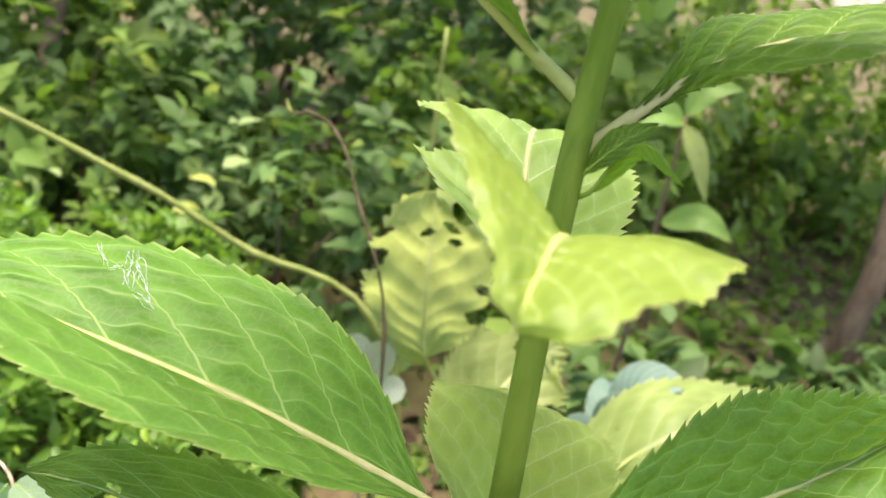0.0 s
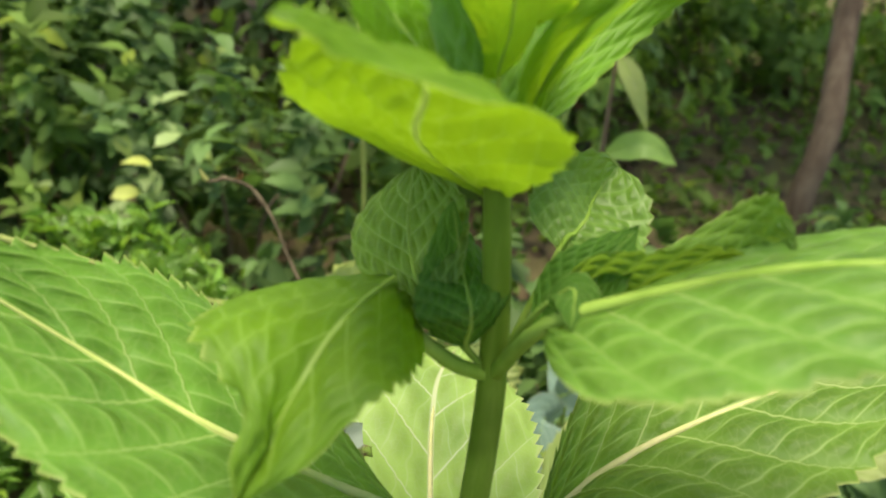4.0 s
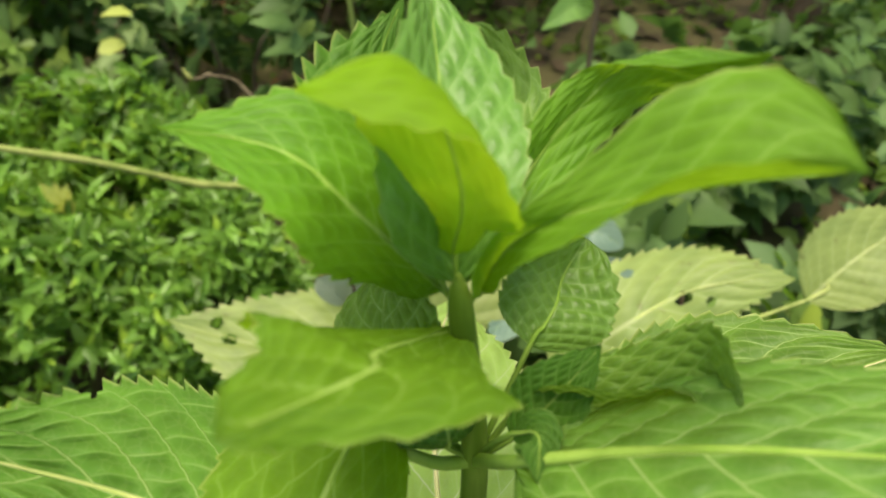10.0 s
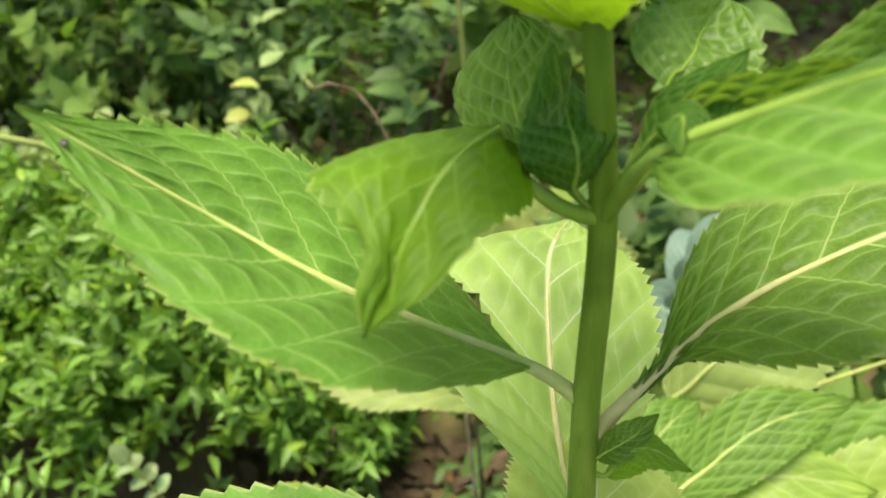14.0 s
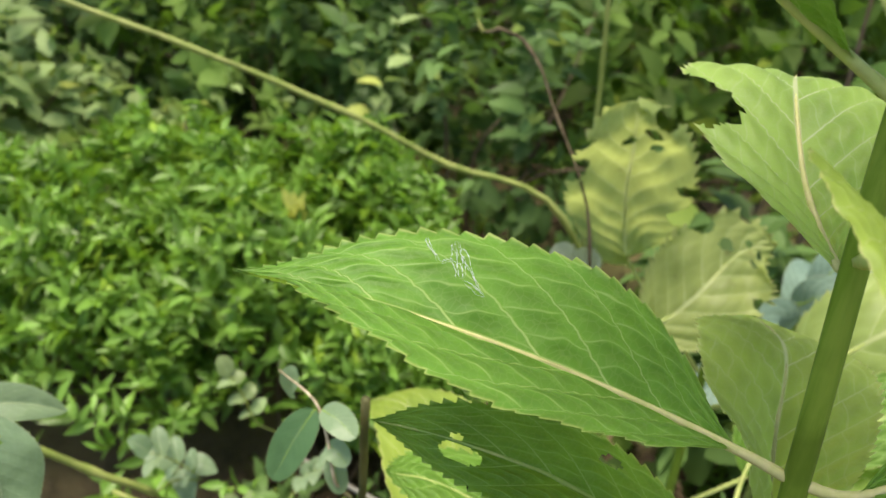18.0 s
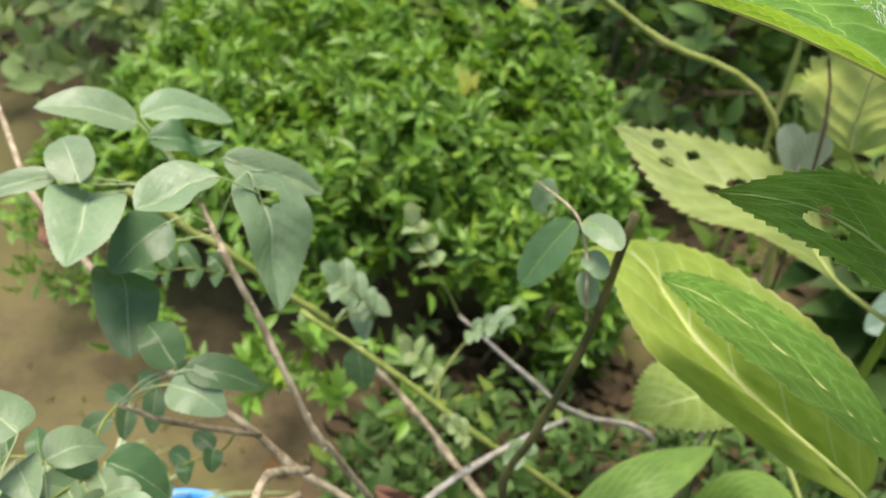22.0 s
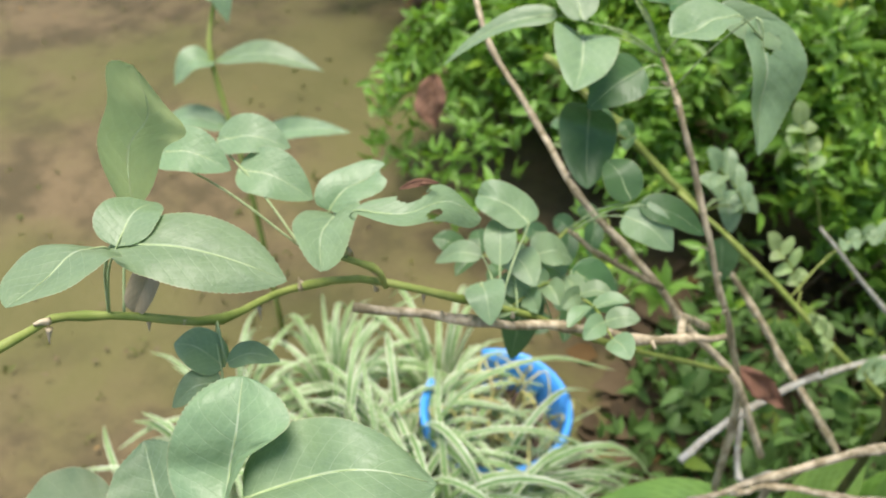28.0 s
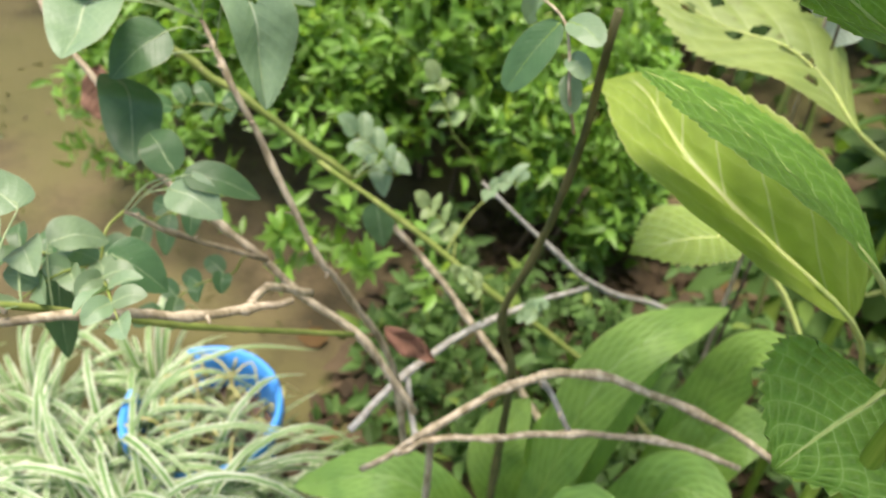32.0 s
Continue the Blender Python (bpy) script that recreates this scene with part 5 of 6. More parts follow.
plant_shrubs((
    (0.95, 1.05, 0.3, 0.22, 0.32, 260, 0.10, M_SHRUB_BLUE, "low shrub with bluish green leaves"),
    (-0.85, 1.95, 0.55, 0.45, 0.95, 800, 0.075, M_SHRUB, SH),
    (-0.25, 1.75, 0.5, 0.4, 0.85, 700, 0.075, M_SHRUB_DEEP, "bluish green shrub with broad leaves"),
    (0.15, 2.45, 0.7, 0.5, 1.0, 1000, 0.10, M_SHRUB, SH),
    (0.75, 3.2, 0.8, 0.6, 1.15, 1800, 0.11, M_SHRUB_LIGHT, "light green shrub with fresh leaves"),
    (0.38, 1.15, 0.3, 0.25, 0.55, 420, 0.12, M_SHRUB_DEEP, "low shrub with bluish green leaves"),
    (0.85, 1.5, 0.4, 0.35, 0.42, 900, 0.10, M_SHRUB_DEEP, "low leafy undergrowth plant"),
    (1.35, 1.75, 0.4, 0.35, 0.3, 700, 0.09, M_SHRUB_DEEP, "low leafy undergrowth plant"),
))
plant_shrubs((
    (-2.2, 2.9, 1.0, 0.7, 1.4, 2600, 0.09, M_SHRUB_DEEP, SH),
    (-1.2, 2.9, 0.8, 0.6, 1.2, 1900, 0.11, M_SHRUB, SH),
    (-0.3, 3.3, 0.9, 0.6, 1.4, 2400, 0.085, M_SHRUB_DEEP, SH),
    (0.6, 4.6, 1.2, 0.7, 1.7, 2600, 0.10, M_SHRUB_DEEP, SH),
    (2.0, 5.2, 1.4, 0.8, 1.6, 2600, 0.10, M_SHRUB, SH),
    (3.6, 5.0, 1.4, 0.9, 1.7, 2400, 0.10, M_SHRUB, SH),
    (4.2, 3.0, 1.0, 1.0, 1.5, 2000, 0.10, M_SHRUB, SH),
    (-3.6, 3.2, 1.2, 0.9, 1.5, 2000, 0.10, M_SHRUB, SH),
))
plant_shrubs((
    (-1.0, 5.0, 1.6, 0.8, 2.0, 2600, 0.11, M_SHRUB, SH),
))


def ground_cover():
    rng = np.random.default_rng(8)
    n = 2600
    x = rng.uniform(-0.2, 4.2, n)
    y = rng.uniform(1.0, 5.5, n)
    c = np.stack((x, y, rng.uniform(0.02, 0.16, n)), 1)
    ax = np.array((0, 0, 1.0)) + rng.normal(0, 0.35, (n, 3))
    ax /= np.linalg.norm(ax, axis=1)[:, None]
    root = thing("ground_cover", (0, 0, 0), "low green seedlings and weeds over the shady ground", "weeds")
    root["kind"] = "stuff"
    tufted(root, c, ax, 5, 0.03, 0.075, 0.9, M_SHRUB, rng)
    n = 5000
    pos = np.stack((rng.uniform(-2.2, 4.5, n), rng.uniform(0.35, 6.0, n), rng.uniform(0.004, 0.03, n)), 1)
    pos = pos[(pos[:, 0] > -0.55) | (pos[:, 1] > 1.5)]
    way = rng.normal(size=(len(pos), 3)) * np.array((1, 1, 0.15))
    up = rng.normal(0, 0.3, (len(pos), 3)) + np.array((0, 0, 1))
    litter = thing("leaf_litter", (0, 0, 0), "dry brown fallen leaves lying on the soil", "fallen leaves")
    litter["kind"] = "stuff"
    part("fallen_leaves", leaves_mesh("fallen_leaves", pos, way, up, rng.uniform(0.03, 0.09, len(pos)), 1.1, M_LITTER), None, litter, kind="stuff")
    # denser litter here darkens the soil, in place of shade under hedge and rose
    n = 1300
    pos = np.stack((rng.uniform(-0.5, 0.5, n), rng.uniform(0.3, 1.1, n), rng.uniform(0.004, 0.03, n)), 1)
    way = rng.normal(size=(n, 3)) * np.array((1, 1, 0.2))
    part("fallen_leaves", leaves_mesh("fallen_leaves", pos, way, rng.normal(0, 0.3, (n, 3)) + np.array((0, 0, 1)), rng.uniform(0.02, 0.06, n), 1.1, M_LITTER), None, litter, kind="stuff")
    n = 1100
    pos = np.stack((rng.uniform(-3.2, -0.1, n), rng.uniform(-1.0, 2.2, n), rng.uniform(0.0, 0.012, n)), 1)
    way = rng.normal(size=(n, 3)) * np.array((1, 1, 0.3))
    part("crumbs", leaves_mesh("crumbs", pos, way, rng.normal(0, 0.5, (n, 3)) + np.array((0, 0, 1)), rng.uniform(0.004, 0.016, n), 0.9, M_CRUMB), None, litter, kind="stuff")
    n = 1500
    pos = np.stack((rng.uniform(-3.5, -0.3, n), rng.uniform(-1.0, 2.5, n), rng.uniform(0.0, 0.01, n)), 1)
    ax = np.array((0, 0, 1.0)) + rng.normal(0, 0.4, (n, 3))
    tufted(root, pos, ax / np.linalg.norm(ax, axis=1)[:, None], 5, 0.008, 0.02, 0.5, M_MOSS, rng, 0.3, "grass_tufts")


M_LITTER = small_leaf("dry_litter", (0.085, 0.062, 0.034), (0.10, 0.06, 0.02), 0.1, 0.8, 0.5, 0.2)
M_CRUMB = small_leaf("soil_crumb", (0.14, 0.11, 0.065), (0.1, 0.06, 0.02), 0.05, 0.9, 0.4, 0.1)
M_MOSS = small_leaf("grass_tuft", (0.10, 0.125, 0.03), (0.15, 0.2, 0.03), 0.2, 0.6, 0.4, 0.2)
ground_cover()


def tree(at, pts, radii, crown, size, seed, label):
    rng = np.random.default_rng(seed)
    root = thing("tree", at, label, "tree")
    part("trunk", tube("trunk", pts, radii, 12, 6, None, 0.08, seed), M_BARK, root)
    # limbs and crown stay out of view, added overhead to shade what lies below
    n = 1000
    d = rng.normal(size=(n, 3))
    d /= np.linalg.norm(d, axis=1)[:, None]
    c = np.array(crown) + d * rng.uniform(0.3, 1, n)[:, None] * np.array(size)
    for k in range(6):
        part("limb", tube("limb", [pts[-2], (np.array(pts[-1]) + c[k]) / 2, c[k]], [radii[-1], radii[-1] * 0.6, 0.008], 6, 4), M_BARK, root)
    tufted(root, c, d, 7, 0.10, 0.17, 0.9, M_SHRUB, rng, name="crown")


tree((1.44, 2.2, 0), [(0, 0, 0), (0.02, 0, 0.4), (0.08, 0.2, 0.95), (0.16, 0.3, 1.8), (0.2, 0.4, 3.0)], [0.045, 0.04, 0.036, 0.033, 0.03], (0.4, 0.9, 3.5), (2.2, 1.7, 0.8), 31, "slender tree with a reddish brown trunk")
tree((-1.17, 2.48, 0), [(0, 0, 0), (0.0, 0, 0.4), (0.02, 0.12, 0.75), (0.05, 0.2, 1.8), (0.1, 0.4, 3.0)], [0.03, 0.028, 0.026, 0.024, 0.02], (0.0, 1.2, 3.5), (2.2, 1.7, 0.8), 32, "slender tree behind the shrubs")
tree((-2.3, 2.6, 0), [(0, 0, 0), (0.0, 0, 0.4), (0.02, 0.05, 0.9), (0.05, 0.2, 1.8), (0.1, 0.4, 3.0)], [0.07, 0.065, 0.06, 0.055, 0.05], (-0.1, -0.2, 3.4), (1.1, 1.0, 0.6), 33, "brown tree trunk beside the bare ground")


# ---- blue pot with a spider plant ----
def plain(name, col, rough, var=0.15, scale=40.0, spec=0.5):
    n = Nodes(name)
    co = n.node("TexCoord").outputs["Object"]
    f = n.noise(co, scale, 4.0)
    return n.surface(n.mix(f, tuple(x * (1 - var) for x in col), tuple(min(1, x * (1 + var)) for x in col)), n.math("MULTIPLY_ADD", f, 0.2, rough - 0.1), f, 0.15, 0.001, spec)


M_POT = plain("blue_plastic", (0.045, 0.28, 0.70), 0.4)


def pot():
    root = thing("flower_pot", (-0.575, 0.365, 0), "bright blue plastic flower pot with a broken rim, on the ground", "flower pot")
    prof = [(0.0, 0.0), (0.072, 0.0), (0.076, 0.004), (0.089, 0.105), (0.094, 0.150), (0.103, 0.150), (0.105, 0.153), (0.105, 0.172), (0.102, 0.175), (0.097, 0.173), (0.092, 0.15), (0.087, 0.105), (0.074, 0.01), (0.0, 0.01)]
    k = 48
    verts, faces = [], []
    for r, z in prof:
        for i in range(k):
            a = 2 * math.pi * i / k
            verts.append((r * math.cos(a), r * math.sin(a), z))
    # a piece of the rim and wall is broken out between the steps 18 and 25
    for j in range(len(prof) - 1):
        for i in range(k):
            if 3 <= j <= 10 and 18 <= i < 25:
                continue
            faces.append((j * k + i, j * k + (i + 1) % k, (j + 1) * k + (i + 1) % k, (j + 1) * k + i))
    faces += [tuple(j * k + 18 for j in range(3, 12)), tuple(j * k + 25 for j in range(11, 2, -1))]
    faces += [(3 * k + i, 3 * k + i + 1, 11 * k + i + 1, 11 * k + i) for i in range(18, 25)]
    part("pot_wall", mesh_of("pot_wall", verts, faces, M_POT), None, root)
    n = 24
    verts = [(0, 0, 0.11)] + [(0.085 * math.cos(2 * math.pi * i / n), 0.085 * math.sin(2 * math.pi * i / n), 0.105) for i in range(n)]
    part("potting_soil", mesh_of("potting_soil", verts, [(0, i + 1, (i + 1) % n + 1) for i in range(n)]), plain("potting_soil", (0.09, 0.06, 0.04), 0.9, 0.5, 120.0), root)
    rng = random.Random(4)
    for i in range(34):
        a, r = rng.uniform(0, 6.28), rng.uniform(0.01, 0.075)
        b = np.array((r * math.cos(a), r * math.sin(a), 0.105))
        e = b + np.array((rng.uniform(-0.06, 0.06), rng.uniform(-0.06, 0.06), rng.uniform(0.03, 0.10)))
        m = (b + e) / 2 + np.array((rng.uniform(-0.02, 0.02), rng.uniform(-0.02, 0.02), 0.03))
        part("dry_stalk", tube("dry_stalk", [b, m, e, e + np.array((rng.uniform(-0.03, 0.03), rng.uniform(-0.03, 0.03), -0.03))], [0.0022, 0.002, 0.0016, 0.001], 5, 3), M_STRAW, root)


M_STRAW = bark("straw", (0.36, 0.36, 0.12), (0.46, 0.42, 0.2), 90.0, 0.7)
pot()


def strap_mat():
    n = Nodes("variegated_strap")
    uv = n.node("UVMap", uv_map="leaf").outputs[0]
    v = n.math("ABSOLUTE", n.math("MULTIPLY_ADD", n.node("SeparateXYZ", {0: uv}).outputs[0], 2.0, -1.0))
    rnd = n.node("ObjectInfo").outputs["Random"]
    m = n.ramp(n.math("MULTIPLY_ADD", n.noise(n.node("UVMap", uv_map="metric").outputs[0], 60.0), 0.25, v), 0.58, 0.74)
    c = n.mix(m, (0.13, 0.26, 0.07), (0.60, 0.65, 0.47))
    c = n.mix(n.math("MULTIPLY", rnd, 0.5), c, (0.18, 0.31, 0.08))
    return n.surface(c, 0.4, None, trans=0.3, transcol=c)


M_STRAP = strap_mat()


def spider_plant(at, count, size, seed, label, heading=None):
    rng = random.Random(seed)
    root = thing("spider_plant", at, label, "spider plant", "spider plants round the pot")
    for i in range(count):
        a = rng.uniform(0, 2 * math.pi) if heading is None else rng.gauss(heading, 0.55)
        s = size * rng.uniform(0.6, 1.1)
        h = s * rng.uniform(0.4, 1.0)
        d = np.array((math.cos(a), math.sin(a), 0))
        p = [d * 0.01, d * s * 0.3 + np.array((0, 0, h * 0.75)), d * s * 0.65 + np.array((0, 0, h * 0.9)), d * s + np.array((0, 0, h * rng.uniform(0.3, 0.8)))]
        me, _ = blade("strap_leaf", p, 0.0055 * rng.uniform(0.65, 1.2), (-d[0] * 0.3, -d[1] * 0.3, 1), M_STRAP, fold=0.35, teeth=7, depth=0, quilt=0, shape=(0.12, 0.5), nv=2, seg=2, wave=0.05, seed=i)
        part("strap_leaf", me, None, root)


SPL = "spider plant with white-edged arching strap leaves"
for i, (x, y, s) in enumerate(((-0.72, 0.20, 0.24), (-0.60, 0.16, 0.26), (-0.48, 0.19, 0.25), (-0.84, 0.31, 0.22), (-0.70, 0.40, 0.2), (-0.80, 0.08, 0.24), (-0.40, 0.10, 0.24), (-0.66, 0.02, 0.25), (-0.52, 0.04, 0.25), (-0.60, 0.25, 0.25), (-0.53, 0.24, 0.26), (-0.45, 0.26, 0.24), (-0.68, 0.28, 0.22), (-0.50, 0.16, 0.26), (-0.78, -0.06, 0.24), (-0.92, 0.18, 0.2))):
    spider_plant((x, y, 0.0), 38, s, 60 + i, SPL)

for i, (x, y, s, a) in enumerate(((-0.66, 0.22, 0.30, 0.2), (-0.60, 0.18, 0.30, 0.45), (-0.70, 0.30, 0.26, 0.0), (-0.55, 0.20, 0.28, 0.9))):
    spider_plant((x, y, 0.0), 20, s, 90 + i, SPL, a)

# ---- broad-leaved plant at the foot of the rose ----
BR = (-0.10, 0.42, 0.0)
broad = thing("broad_leaf_plant", BR, "low plant with broad light green leaves among the canes", "plant")
def broad_leaves(rows):
    for a, m, e, w in rows:
        leaf(broad, BR, [a, m, e], w, (0, -0.4, 0.9), M_BROAD, M_RIB_GREEN, ribr=0.0012, petiole=[(a[0], a[1], 0.0)], teeth=12, depth=0.0, quilt=0.02, shape=(0.6, 0.8), nv=5, seed=int(1000 * (w + a[0])))


broad_leaves((
    ((-0.14, 0.37, 0.12), (-0.09, 0.43, 0.42), (0.006, 0.534, 0.457), 0.032),
    ((-0.10, 0.42, 0.12), (-0.06, 0.48, 0.39), (-0.016, 0.548, 0.42), 0.022),
    ((-0.14, 0.40, 0.10), (-0.18, 0.39, 0.27), (-0.162, 0.423, 0.35), 0.035),
    ((-0.13, 0.42, 0.10), (-0.12, 0.43, 0.28), (-0.09, 0.45, 0.35), 0.035),
    ((-0.14, 0.36, 0.08), (-0.17, 0.31, 0.22), (-0.26, 0.30, 0.24), 0.04),
    ((-0.15, 0.36, 0.08), (-0.27, 0.33, 0.25), (-0.39, 0.29, 0.22), 0.036),
))
broad_leaves((
    ((-0.08, 0.38, 0.08), (-0.07, 0.36, 0.26), (-0.06, 0.30, 0.30), 0.04),
    ((-0.06, 0.40, 0.08), (0.01, 0.42, 0.28), (0.07, 0.38, 0.30), 0.042),
    ((-0.04, 0.44, 0.08), (0.04, 0.48, 0.30), (0.10, 0.50, 0.33), 0.04),
    ((-0.12, 0.34, 0.06), (-0.15, 0.27, 0.2), (-0.17, 0.20, 0.22), 0.042),
    ((-0.08, 0.34, 0.06), (-0.04, 0.28, 0.2), (0.02, 0.24, 0.24), 0.042),
    ((-0.02, 0.50, 0.10), (0.03, 0.49, 0.42), (0.075, 0.44, 0.50), 0.03),
))

# ---- seedling on the bare ground ----
SR = (-1.06, 0.40, 0.0)
seedling = thing("seedling", SR, "slim young plant with paired pointed green leaves", "plant")
part("stem", tube("stem", rel([(-1.03, 0.38, 0), (-1.058, 0.398, 0.325), (-1.129, 0.434, 0.483), (-1.155, 0.47, 0.54), (-1.151, 0.535, 0.66)], SR), [0.005, 0.0045, 0.004, 0.0035, 0.0025], 8, 5), M_CANE, seedling)
for a, e, w in (
    ((-1.147, 0.50, 0.575), (-1.001, 0.556, 0.624), 0.02), ((-1.13, 0.44, 0.49), (-0.965, 0.499, 0.50), 0.022), ((-1.08, 0.41, 0.37), (-0.914, 0.488, 0.423), 0.022),
    ((-1.13, 0.44, 0.49), (-1.155, 0.38, 0.47), 0.026), ((-1.09, 0.415, 0.40), (-1.19, 0.35, 0.40), 0.022), ((-1.15, 0.48, 0.56), (-1.25, 0.46, 0.60), 0.02), ((-1.15, 0.49, 0.57), (-1.12, 0.47, 0.54), 0.018),
    ((-1.151, 0.53, 0.65), (-1.08, 0.56, 0.68), 0.016), ((-1.151, 0.53, 0.65), (-1.22, 0.52, 0.68), 0.016), ((-1.08, 0.41, 0.36), (-1.02, 0.42, 0.38), 0.016),
):
    leaf(seedling, SR, bow(a, e, 0.02), w, (0.1, -0.3, 1), M_ROSE, M_RIB_GREEN, ribr=0.0007, teeth=14, depth=0.08, quilt=0.03, nv=4, seg=2, seed=int(900 * w))

# ---- small things ----
M_DRY = veined_leaf("withered_leaf", (0.19, 0.10, 0.06), (0.28, 0.17, 0.10), (0.2, 0.1, 0.04), trans=0.15, rough=0.8, spots=(0.08, 0.04, 0.03), spotamount=0.6)


def loose_leaf(name, pts, w, up, mat, label, **kw):
    me, _ = blade(name, rel(pts, pts[0]), w, up, mat, **kw)
    ob = new(name, me)
    ob.location = pts[0]
    return tagged(ob, label, "leaf")


loose_leaf("withered_leaf", [(-0.875, 0.64, 0.46), (-0.87, 0.62, 0.42), (-0.855, 0.61, 0.385)], 0.03, (0.2, -0.8, 0.4), M_DRY, "curled brown withered leaf caught on the hedge", fold=0.7, curl=0.4, teeth=12, depth=0.05, wave=0.3, seed=5)
loose_leaf("withered_leaf", [(-0.30, 0.35, 0.475), (-0.275, 0.352, 0.462), (-0.25, 0.36, 0.44)], 0.015, (0.2, -0.7, 0.6), M_DRY, "small reddish brown dead leaf on the rose canes", fold=0.8, curl=0.5, teeth=10, depth=0.05, wave=0.4, seed=6)
loose_leaf("withered_leaf", [(-0.442, 0.036, 0.831), (-0.434, 0.044, 0.834), (-0.427, 0.051, 0.832)], 0.0026, (0.2, -0.7, 0.6), M_DRY, "small brown withered curl on a rose leaf", fold=0.8, curl=0.5, teeth=8, depth=0.05, wave=0.4, seed=9)
flower = thing("yellow_sprig", (-0.435, 1.094, 0.475), "sprig of pale yellow young leaves on the hedge", "sprig")
M_YSPRIG = veined_leaf("yellow_sprig_leaf", (0.40, 0.46, 0.09), (0.6, 0.62, 0.3), (0.6, 0.65, 0.1))
part("stem", tube("stem", [(0, 0, -0.1), (0, 0, 0.0), (0.004, -0.005, 0.05)], [0.002, 0.0018, 0.001], 5, 3), M_CANE, flower)
for k in range(8):
    a = k * 0.9
    d = np.array((math.cos(a), math.sin(a), 0))
    o = np.array((0, 0, 0.012 * (k % 4)))
    me, _ = blade("leaf", [(0, 0, 0), d * 0.012 + np.array((0, 0, 0.022)), d * 0.024 + np.array((0, 0, 0.042))], 0.009, (0, -0.3, 1), M_YSPRIG, teeth=6, depth=0.0, nv=2, seed=k)
    part("leaf", me, None, flower, at=tuple(o))
M_DRYGREY = veined_leaf("grey_dead_leaf", (0.40, 0.34, 0.22), (0.46, 0.39, 0.26), (0.24, 0.19, 0.10), trans=0.1, rough=0.8, linemix=0.1, netmix=0.05, relief=0.2, band=0.2)
M_PALE = veined_leaf("pale_round_leaf", (0.42, 0.50, 0.36), (0.55, 0.6, 0.45), (0.35, 0.42, 0.25), trans=0.3)
sprig = thing("rose_sprig", (-0.15, 0.322, 0.76), "thin rose sprig with dull small leaves on the stub", "rose")
part("twig", tube("twig", rel([(-0.15, 0.322, 0.762), (-0.153, 0.30, 0.80), (-0.160, 0.312, 0.825), (-0.172, 0.33, 0.835), (-0.20, 0.35, 0.838)], (-0.15, 0.322, 0.76)), [0.0012, 0.0012, 0.001, 0.001, 0.0006], 5, 4), M_DRYCANE, sprig)
for a, e, w, m in (((-0.17, 0.325, 0.833), (-0.192, 0.30, 0.795), 0.012, M_ROSE_DARK), ((-0.185, 0.345, 0.838), (-0.20, 0.358, 0.812), 0.010, M_ROSE), ((-0.165, 0.322, 0.836), (-0.14, 0.302, 0.836), 0.009, M_ROSE), ((-0.158, 0.31, 0.81), (-0.15, 0.30, 0.79), 0.007, M_ROSE), ((-0.16, 0.31, 0.82), (-0.145, 0.30, 0.815), 0.007, M_ROSE)):
    leaf(sprig, (-0.15, 0.322, 0.76), bow(a, e, 0.003), w, (0.1, -0.6, 0.7), m, M_RIB_GREEN, ribr=0.0005, teeth=14, depth=0.05, quilt=0.02, shape=(0.5, 0.5), nv=4, seg=2)
loose_leaf("cocoon", [(-0.500, -0.062, 0.834), (-0.504, -0.072, 0.82), (-0.506, -0.083, 0.806)], 0.009, (0.3, -0.9, 0.2), M_DRYGREY, "grey curled dead leaf hanging under a rose leaf", fold=0.9, curl=0.5, teeth=8, depth=0.0, shape=(0.3, 0.3), seed=3)
PALE = (0.0, 0.64, 0.70)
pale = thing("pale_sprig", PALE, "small sprig of pale round whitish leaves", "sprig")
part("stem", tube("stem", [(0.02, 0.0, -0.70), (0.01, 0, -0.2), (0.0, 0.0, 0.05)], [0.003, 0.0025, 0.0015], 6, 5), M_DRYCANE, pale)
for a, e, w in (((0, 0, 0.03), (-0.025, -0.005, 0.075), 0.014), ((0, 0, 0.03), (0.012, -0.008, 0.075), 0.015), ((0, 0, 0.01), (0.035, -0.01, 0.03), 0.014), ((0, 0, -0.02), (-0.03, -0.01, 0.0), 0.013)):
    me, _ = blade("leaf", bow((0, 0, 0), np.array(e) - np.array(a), 0.004), w, (0, -0.8, 0.5), M_PALE, teeth=8, depth=0.0, shape=(0.4, 0.4), nv=3, seg=2)
    part("leaf", me, None, pale, at=a)


# ---- webs, spots and nodes on the hydrangea ----
M_WEB = plain("white_web", (0.5, 0.56, 0.5), 0.8)
web = thing("spider_web", (-0.08, 0.245, 1.004), "small white torn spider web stuck on a leaf", "spider web")
rng = random.Random(12)
WEB = [(-0.0913, 0.236, 1.014), (-0.0859, 0.227, 1.010), (-0.0802, 0.237, 1.0125), (-0.0807, 0.229, 1.0095), (-0.0772, 0.222, 1.006), (-0.0682, 0.2185, 1.0025)]
for a, b in ((0, 1), (1, 3), (2, 3), (2, 4), (3, 4), (4, 5), (2, 5)):
    for k in range(3):
        j = lambda s=0.0011: np.array([rng.uniform(-s, s), rng.uniform(-s, s), rng.uniform(0.0, s * 0.7)])
        p, q = np.array(WEB[a]) + j(), np.array(WEB[b]) + j()
        part("thread", tube("thread", rel([p, p * 0.7 + q * 0.3 + j(0.0014), p * 0.3 + q * 0.7 + j(0.0014), q], (-0.08, 0.245, 1.004)), [0.00003, 0.00007, 0.00006, 0.00003], 4, 9, None, 2.2, a * 7 + k), M_WEB, web)
M_SPECK = plain("black_speck", (0.02, 0.02, 0.018), 0.5)


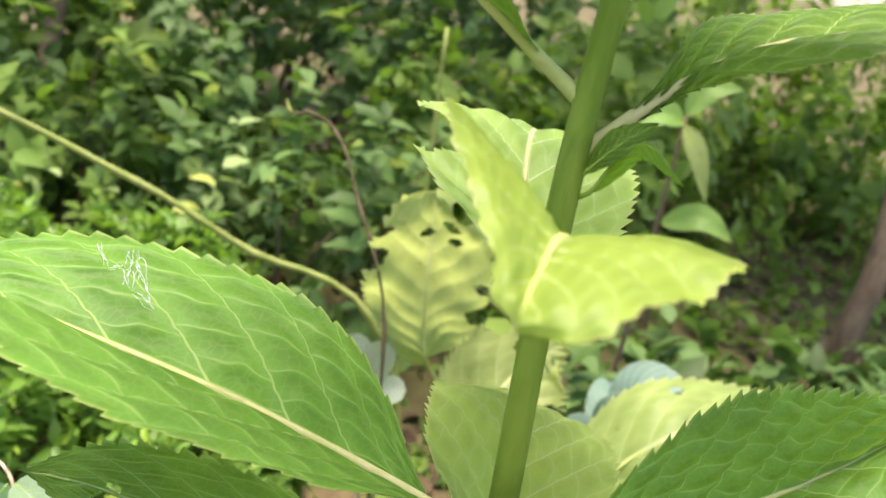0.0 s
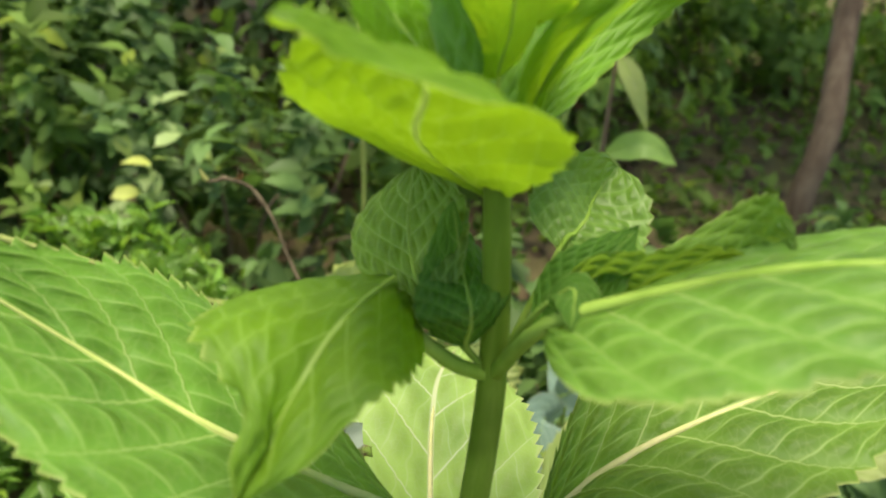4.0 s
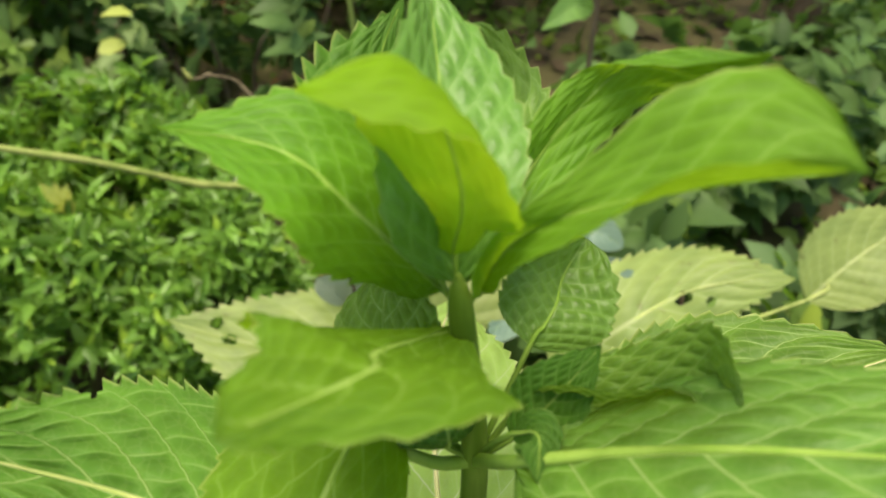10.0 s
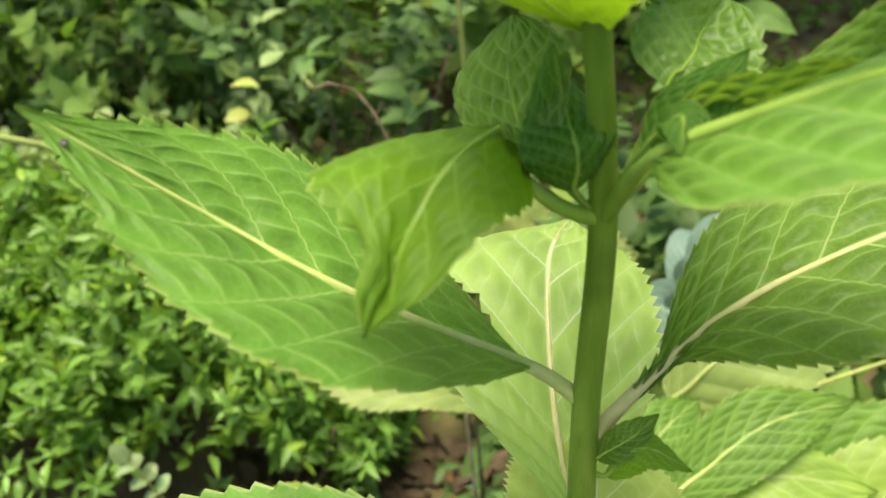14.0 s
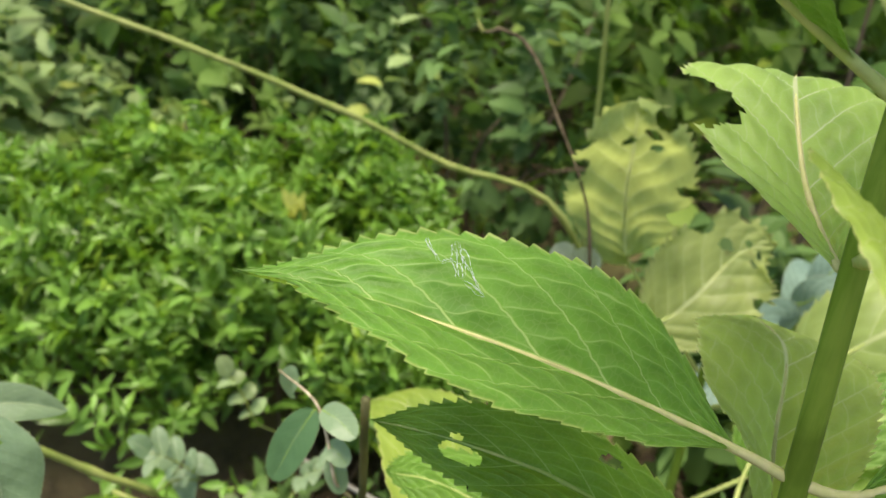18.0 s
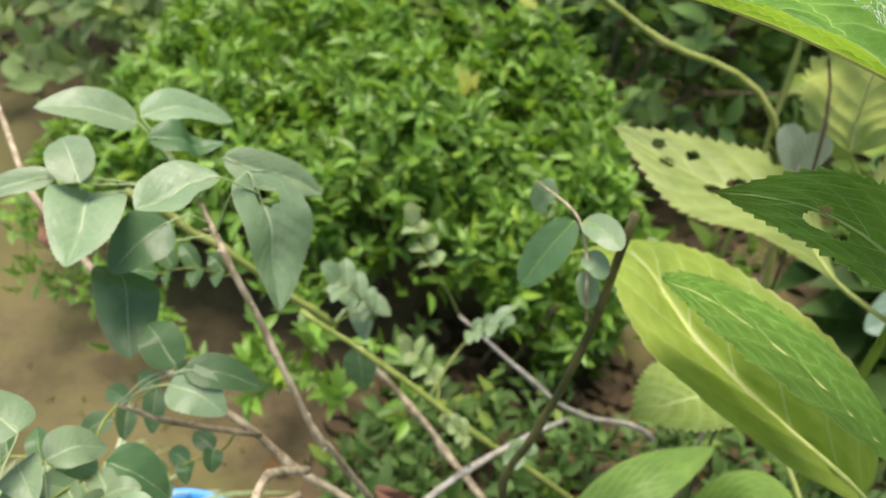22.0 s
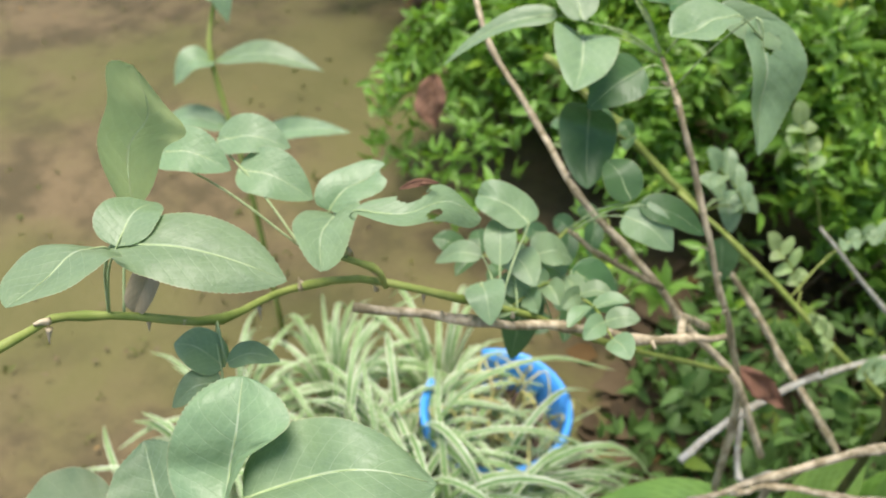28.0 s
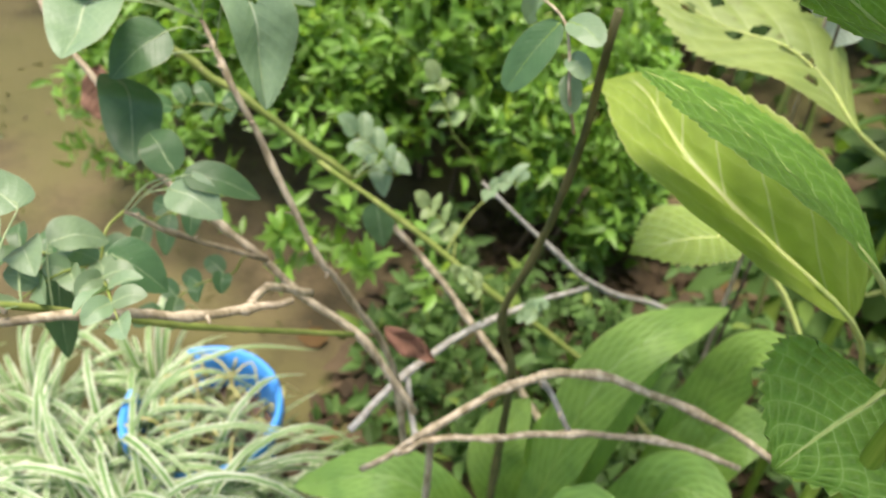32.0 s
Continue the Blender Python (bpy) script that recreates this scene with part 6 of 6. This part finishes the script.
def speck(at, r):
    me = bpy.data.meshes.new("dirt_speck")
    bm = bmesh.new()
    bmesh.ops.create_icosphere(bm, subdivisions=2, radius=r)
    for w in bm.verts:
        w.co *= 1 + 0.25 * noise.noise(w.co * 900)
        w.co.z *= 0.5
    bm.to_mesh(me)
    bm.free()
    me.materials.append(M_SPECK)
    ob = new("dirt_speck", me)
    ob.location = at
    tagged(ob, "tiny black speck of dirt on a leaf", "dirt")


speck((-0.0695, 0.2124, 1.1772), 0.0011)
bud = bpy.data.objects["dead_twig"]
part("bud", tube("bud", [(0, 0, 0), (-0.003, 0.0, 0.004), (-0.006, 0.0, 0.012)], [0.0016, 0.0022, 0.0004], 6, 4), M_YSPRIG, bud, "yellow bud", at=tuple(np.array((-0.110, 0.727, 0.945)) - np.array((0.02, 0.62, 0.0))))

# ---- dark weeds added to stand in for the shade between the pot and the hedge ----
rng = np.random.default_rng(77)
n = 600
pos = np.stack((rng.uniform(-0.46, 0.45, n), rng.uniform(0.42, 0.90, n), rng.uniform(0.02, 0.18, n)), 1)
ax = np.array((0, -0.2, 1.0)) + rng.normal(0, 0.4, (n, 3))
weeds = thing("weeds", (0, 0, 0), "dark green weeds added in place of shade under the rose", "weeds")
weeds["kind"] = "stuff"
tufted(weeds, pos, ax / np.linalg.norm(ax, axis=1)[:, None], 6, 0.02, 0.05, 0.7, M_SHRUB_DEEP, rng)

# ---- bluish broad leaves, a hanging pale leaf and a purple seedling behind ----
M_BLUE = veined_leaf("bluish_leaf", (0.17, 0.27, 0.20), (0.3, 0.4, 0.32), (0.2, 0.36, 0.2), trans=0.25, rows=9.0, netmix=0.1, relief=0.25, spec=0.35)
BL = (0.30, 0.84, 0.0)
blue = thing("broad_leaf_plant", BL, "plant with broad bluish grey-green leaves in the shade", "plant")
part("stem", tube("stem", [(0, 0, 0), (0.01, 0, 0.3), (-0.01, -0.01, 0.62)], [0.006, 0.005, 0.003], 8, 5), M_CANE, blue)
for a, m, e, w, up in (
    ((0.28, 0.82, 0.60), (0.305, 0.80, 0.635), (0.345, 0.78, 0.62), 0.026, (0, -0.7, 0.7)), ((0.27, 0.81, 0.56), (0.255, 0.785, 0.60), (0.245, 0.76, 0.57), 0.032, (0.1, -0.8, 0.6)),
    ((0.30, 0.83, 0.61), (0.33, 0.84, 0.66), (0.38, 0.83, 0.67), 0.026, (-0.1, -0.6, 0.8)), ((0.29, 0.83, 0.50), (0.35, 0.80, 0.53), (0.41, 0.77, 0.51), 0.034, (0, -0.6, 0.8)),
    ((0.28, 0.83, 0.48), (0.22, 0.80, 0.50), (0.17, 0.77, 0.47), 0.034, (0, -0.6, 0.8)), ((0.30, 0.84, 0.55), (0.31, 0.88, 0.60), (0.33, 0.93, 0.60), 0.03, (0, -0.6, 0.8)),
):
    leaf(blue, BL, [a, m, e], w, up, M_BLUE, M_RIB_GREEN, ribr=0.0012, petiole=[(0.295, 0.83, a[2] - 0.05)], teeth=18, depth=0.03, quilt=0.03, nv=5, seg=2, shape=(0.6, 0.7), seed=int(w * 9000))
HG = (0.47, 1.38, 0.0)
hang = thing("young_shrub", HG, "slim young shrub with a pale hanging leaf", "shrub")
part("stem", tube("stem", [(0, 0, 0), (0.01, 0, 0.5), (0.0, -0.01, 0.90)], [0.006, 0.005, 0.003], 8, 5), M_BARK, hang)
for a, m, e, w, mt in (
    ((0.47, 1.365, 0.885), (0.50, 1.345, 0.84), (0.535, 1.33, 0.76), 0.02, M_HYD_YELLOW), ((0.47, 1.37, 0.89), (0.42, 1.35, 0.90), (0.37, 1.33, 0.87), 0.024, M_BROAD),
    ((0.47, 1.37, 0.90), (0.50, 1.38, 0.95), (0.56, 1.38, 0.96), 0.024, M_BROAD), ((0.48, 1.37, 0.70), (0.54, 1.34, 0.73), (0.60, 1.32, 0.70), 0.026, M_BROAD), ((0.47, 1.37, 0.62), (0.42, 1.33, 0.65), (0.36, 1.31, 0.62), 0.026, M_BROAD),
):
    leaf(hang, HG, [a, m, e], w, (0, -0.8, 0.5), mt, M_RIB_GREEN, ribr=0.0012, teeth=16, depth=0.03, quilt=0.03, nv=4, seg=2, seed=int(w * 7000))
M_PURPLE = veined_leaf("purple_leaf", (0.16, 0.035, 0.06), (0.26, 0.08, 0.1), (0.22, 0.05, 0.08), trans=0.2, relief=0.2)
purple = thing("purple_seedling", (0.31, 0.59, 0.0), "small seedling with dark purple young leaves", "plant")
part("stem", tube("stem", [(0, 0, 0), (-0.005, 0, 0.4), (-0.013, 0, 0.70)], [0.0022, 0.002, 0.0014], 6, 5), M_CANE, purple)
for a, e, w in (((0.297, 0.59, 0.70), (0.33, 0.58, 0.712), 0.008), ((0.297, 0.59, 0.70), (0.335, 0.58, 0.695), 0.006), ((0.297, 0.59, 0.70), (0.292, 0.585, 0.725), 0.004), ((0.299, 0.59, 0.67), (0.285, 0.58, 0.70), 0.004)):
    leaf(purple, (0.31, 0.59, 0.0), bow(a, e, 0.003), w, (0, -0.7, 0.7), M_PURPLE, M_RIB_GREEN, ribr=0.0004, teeth=10, depth=0.02, quilt=0.02, nv=3, seg=2)
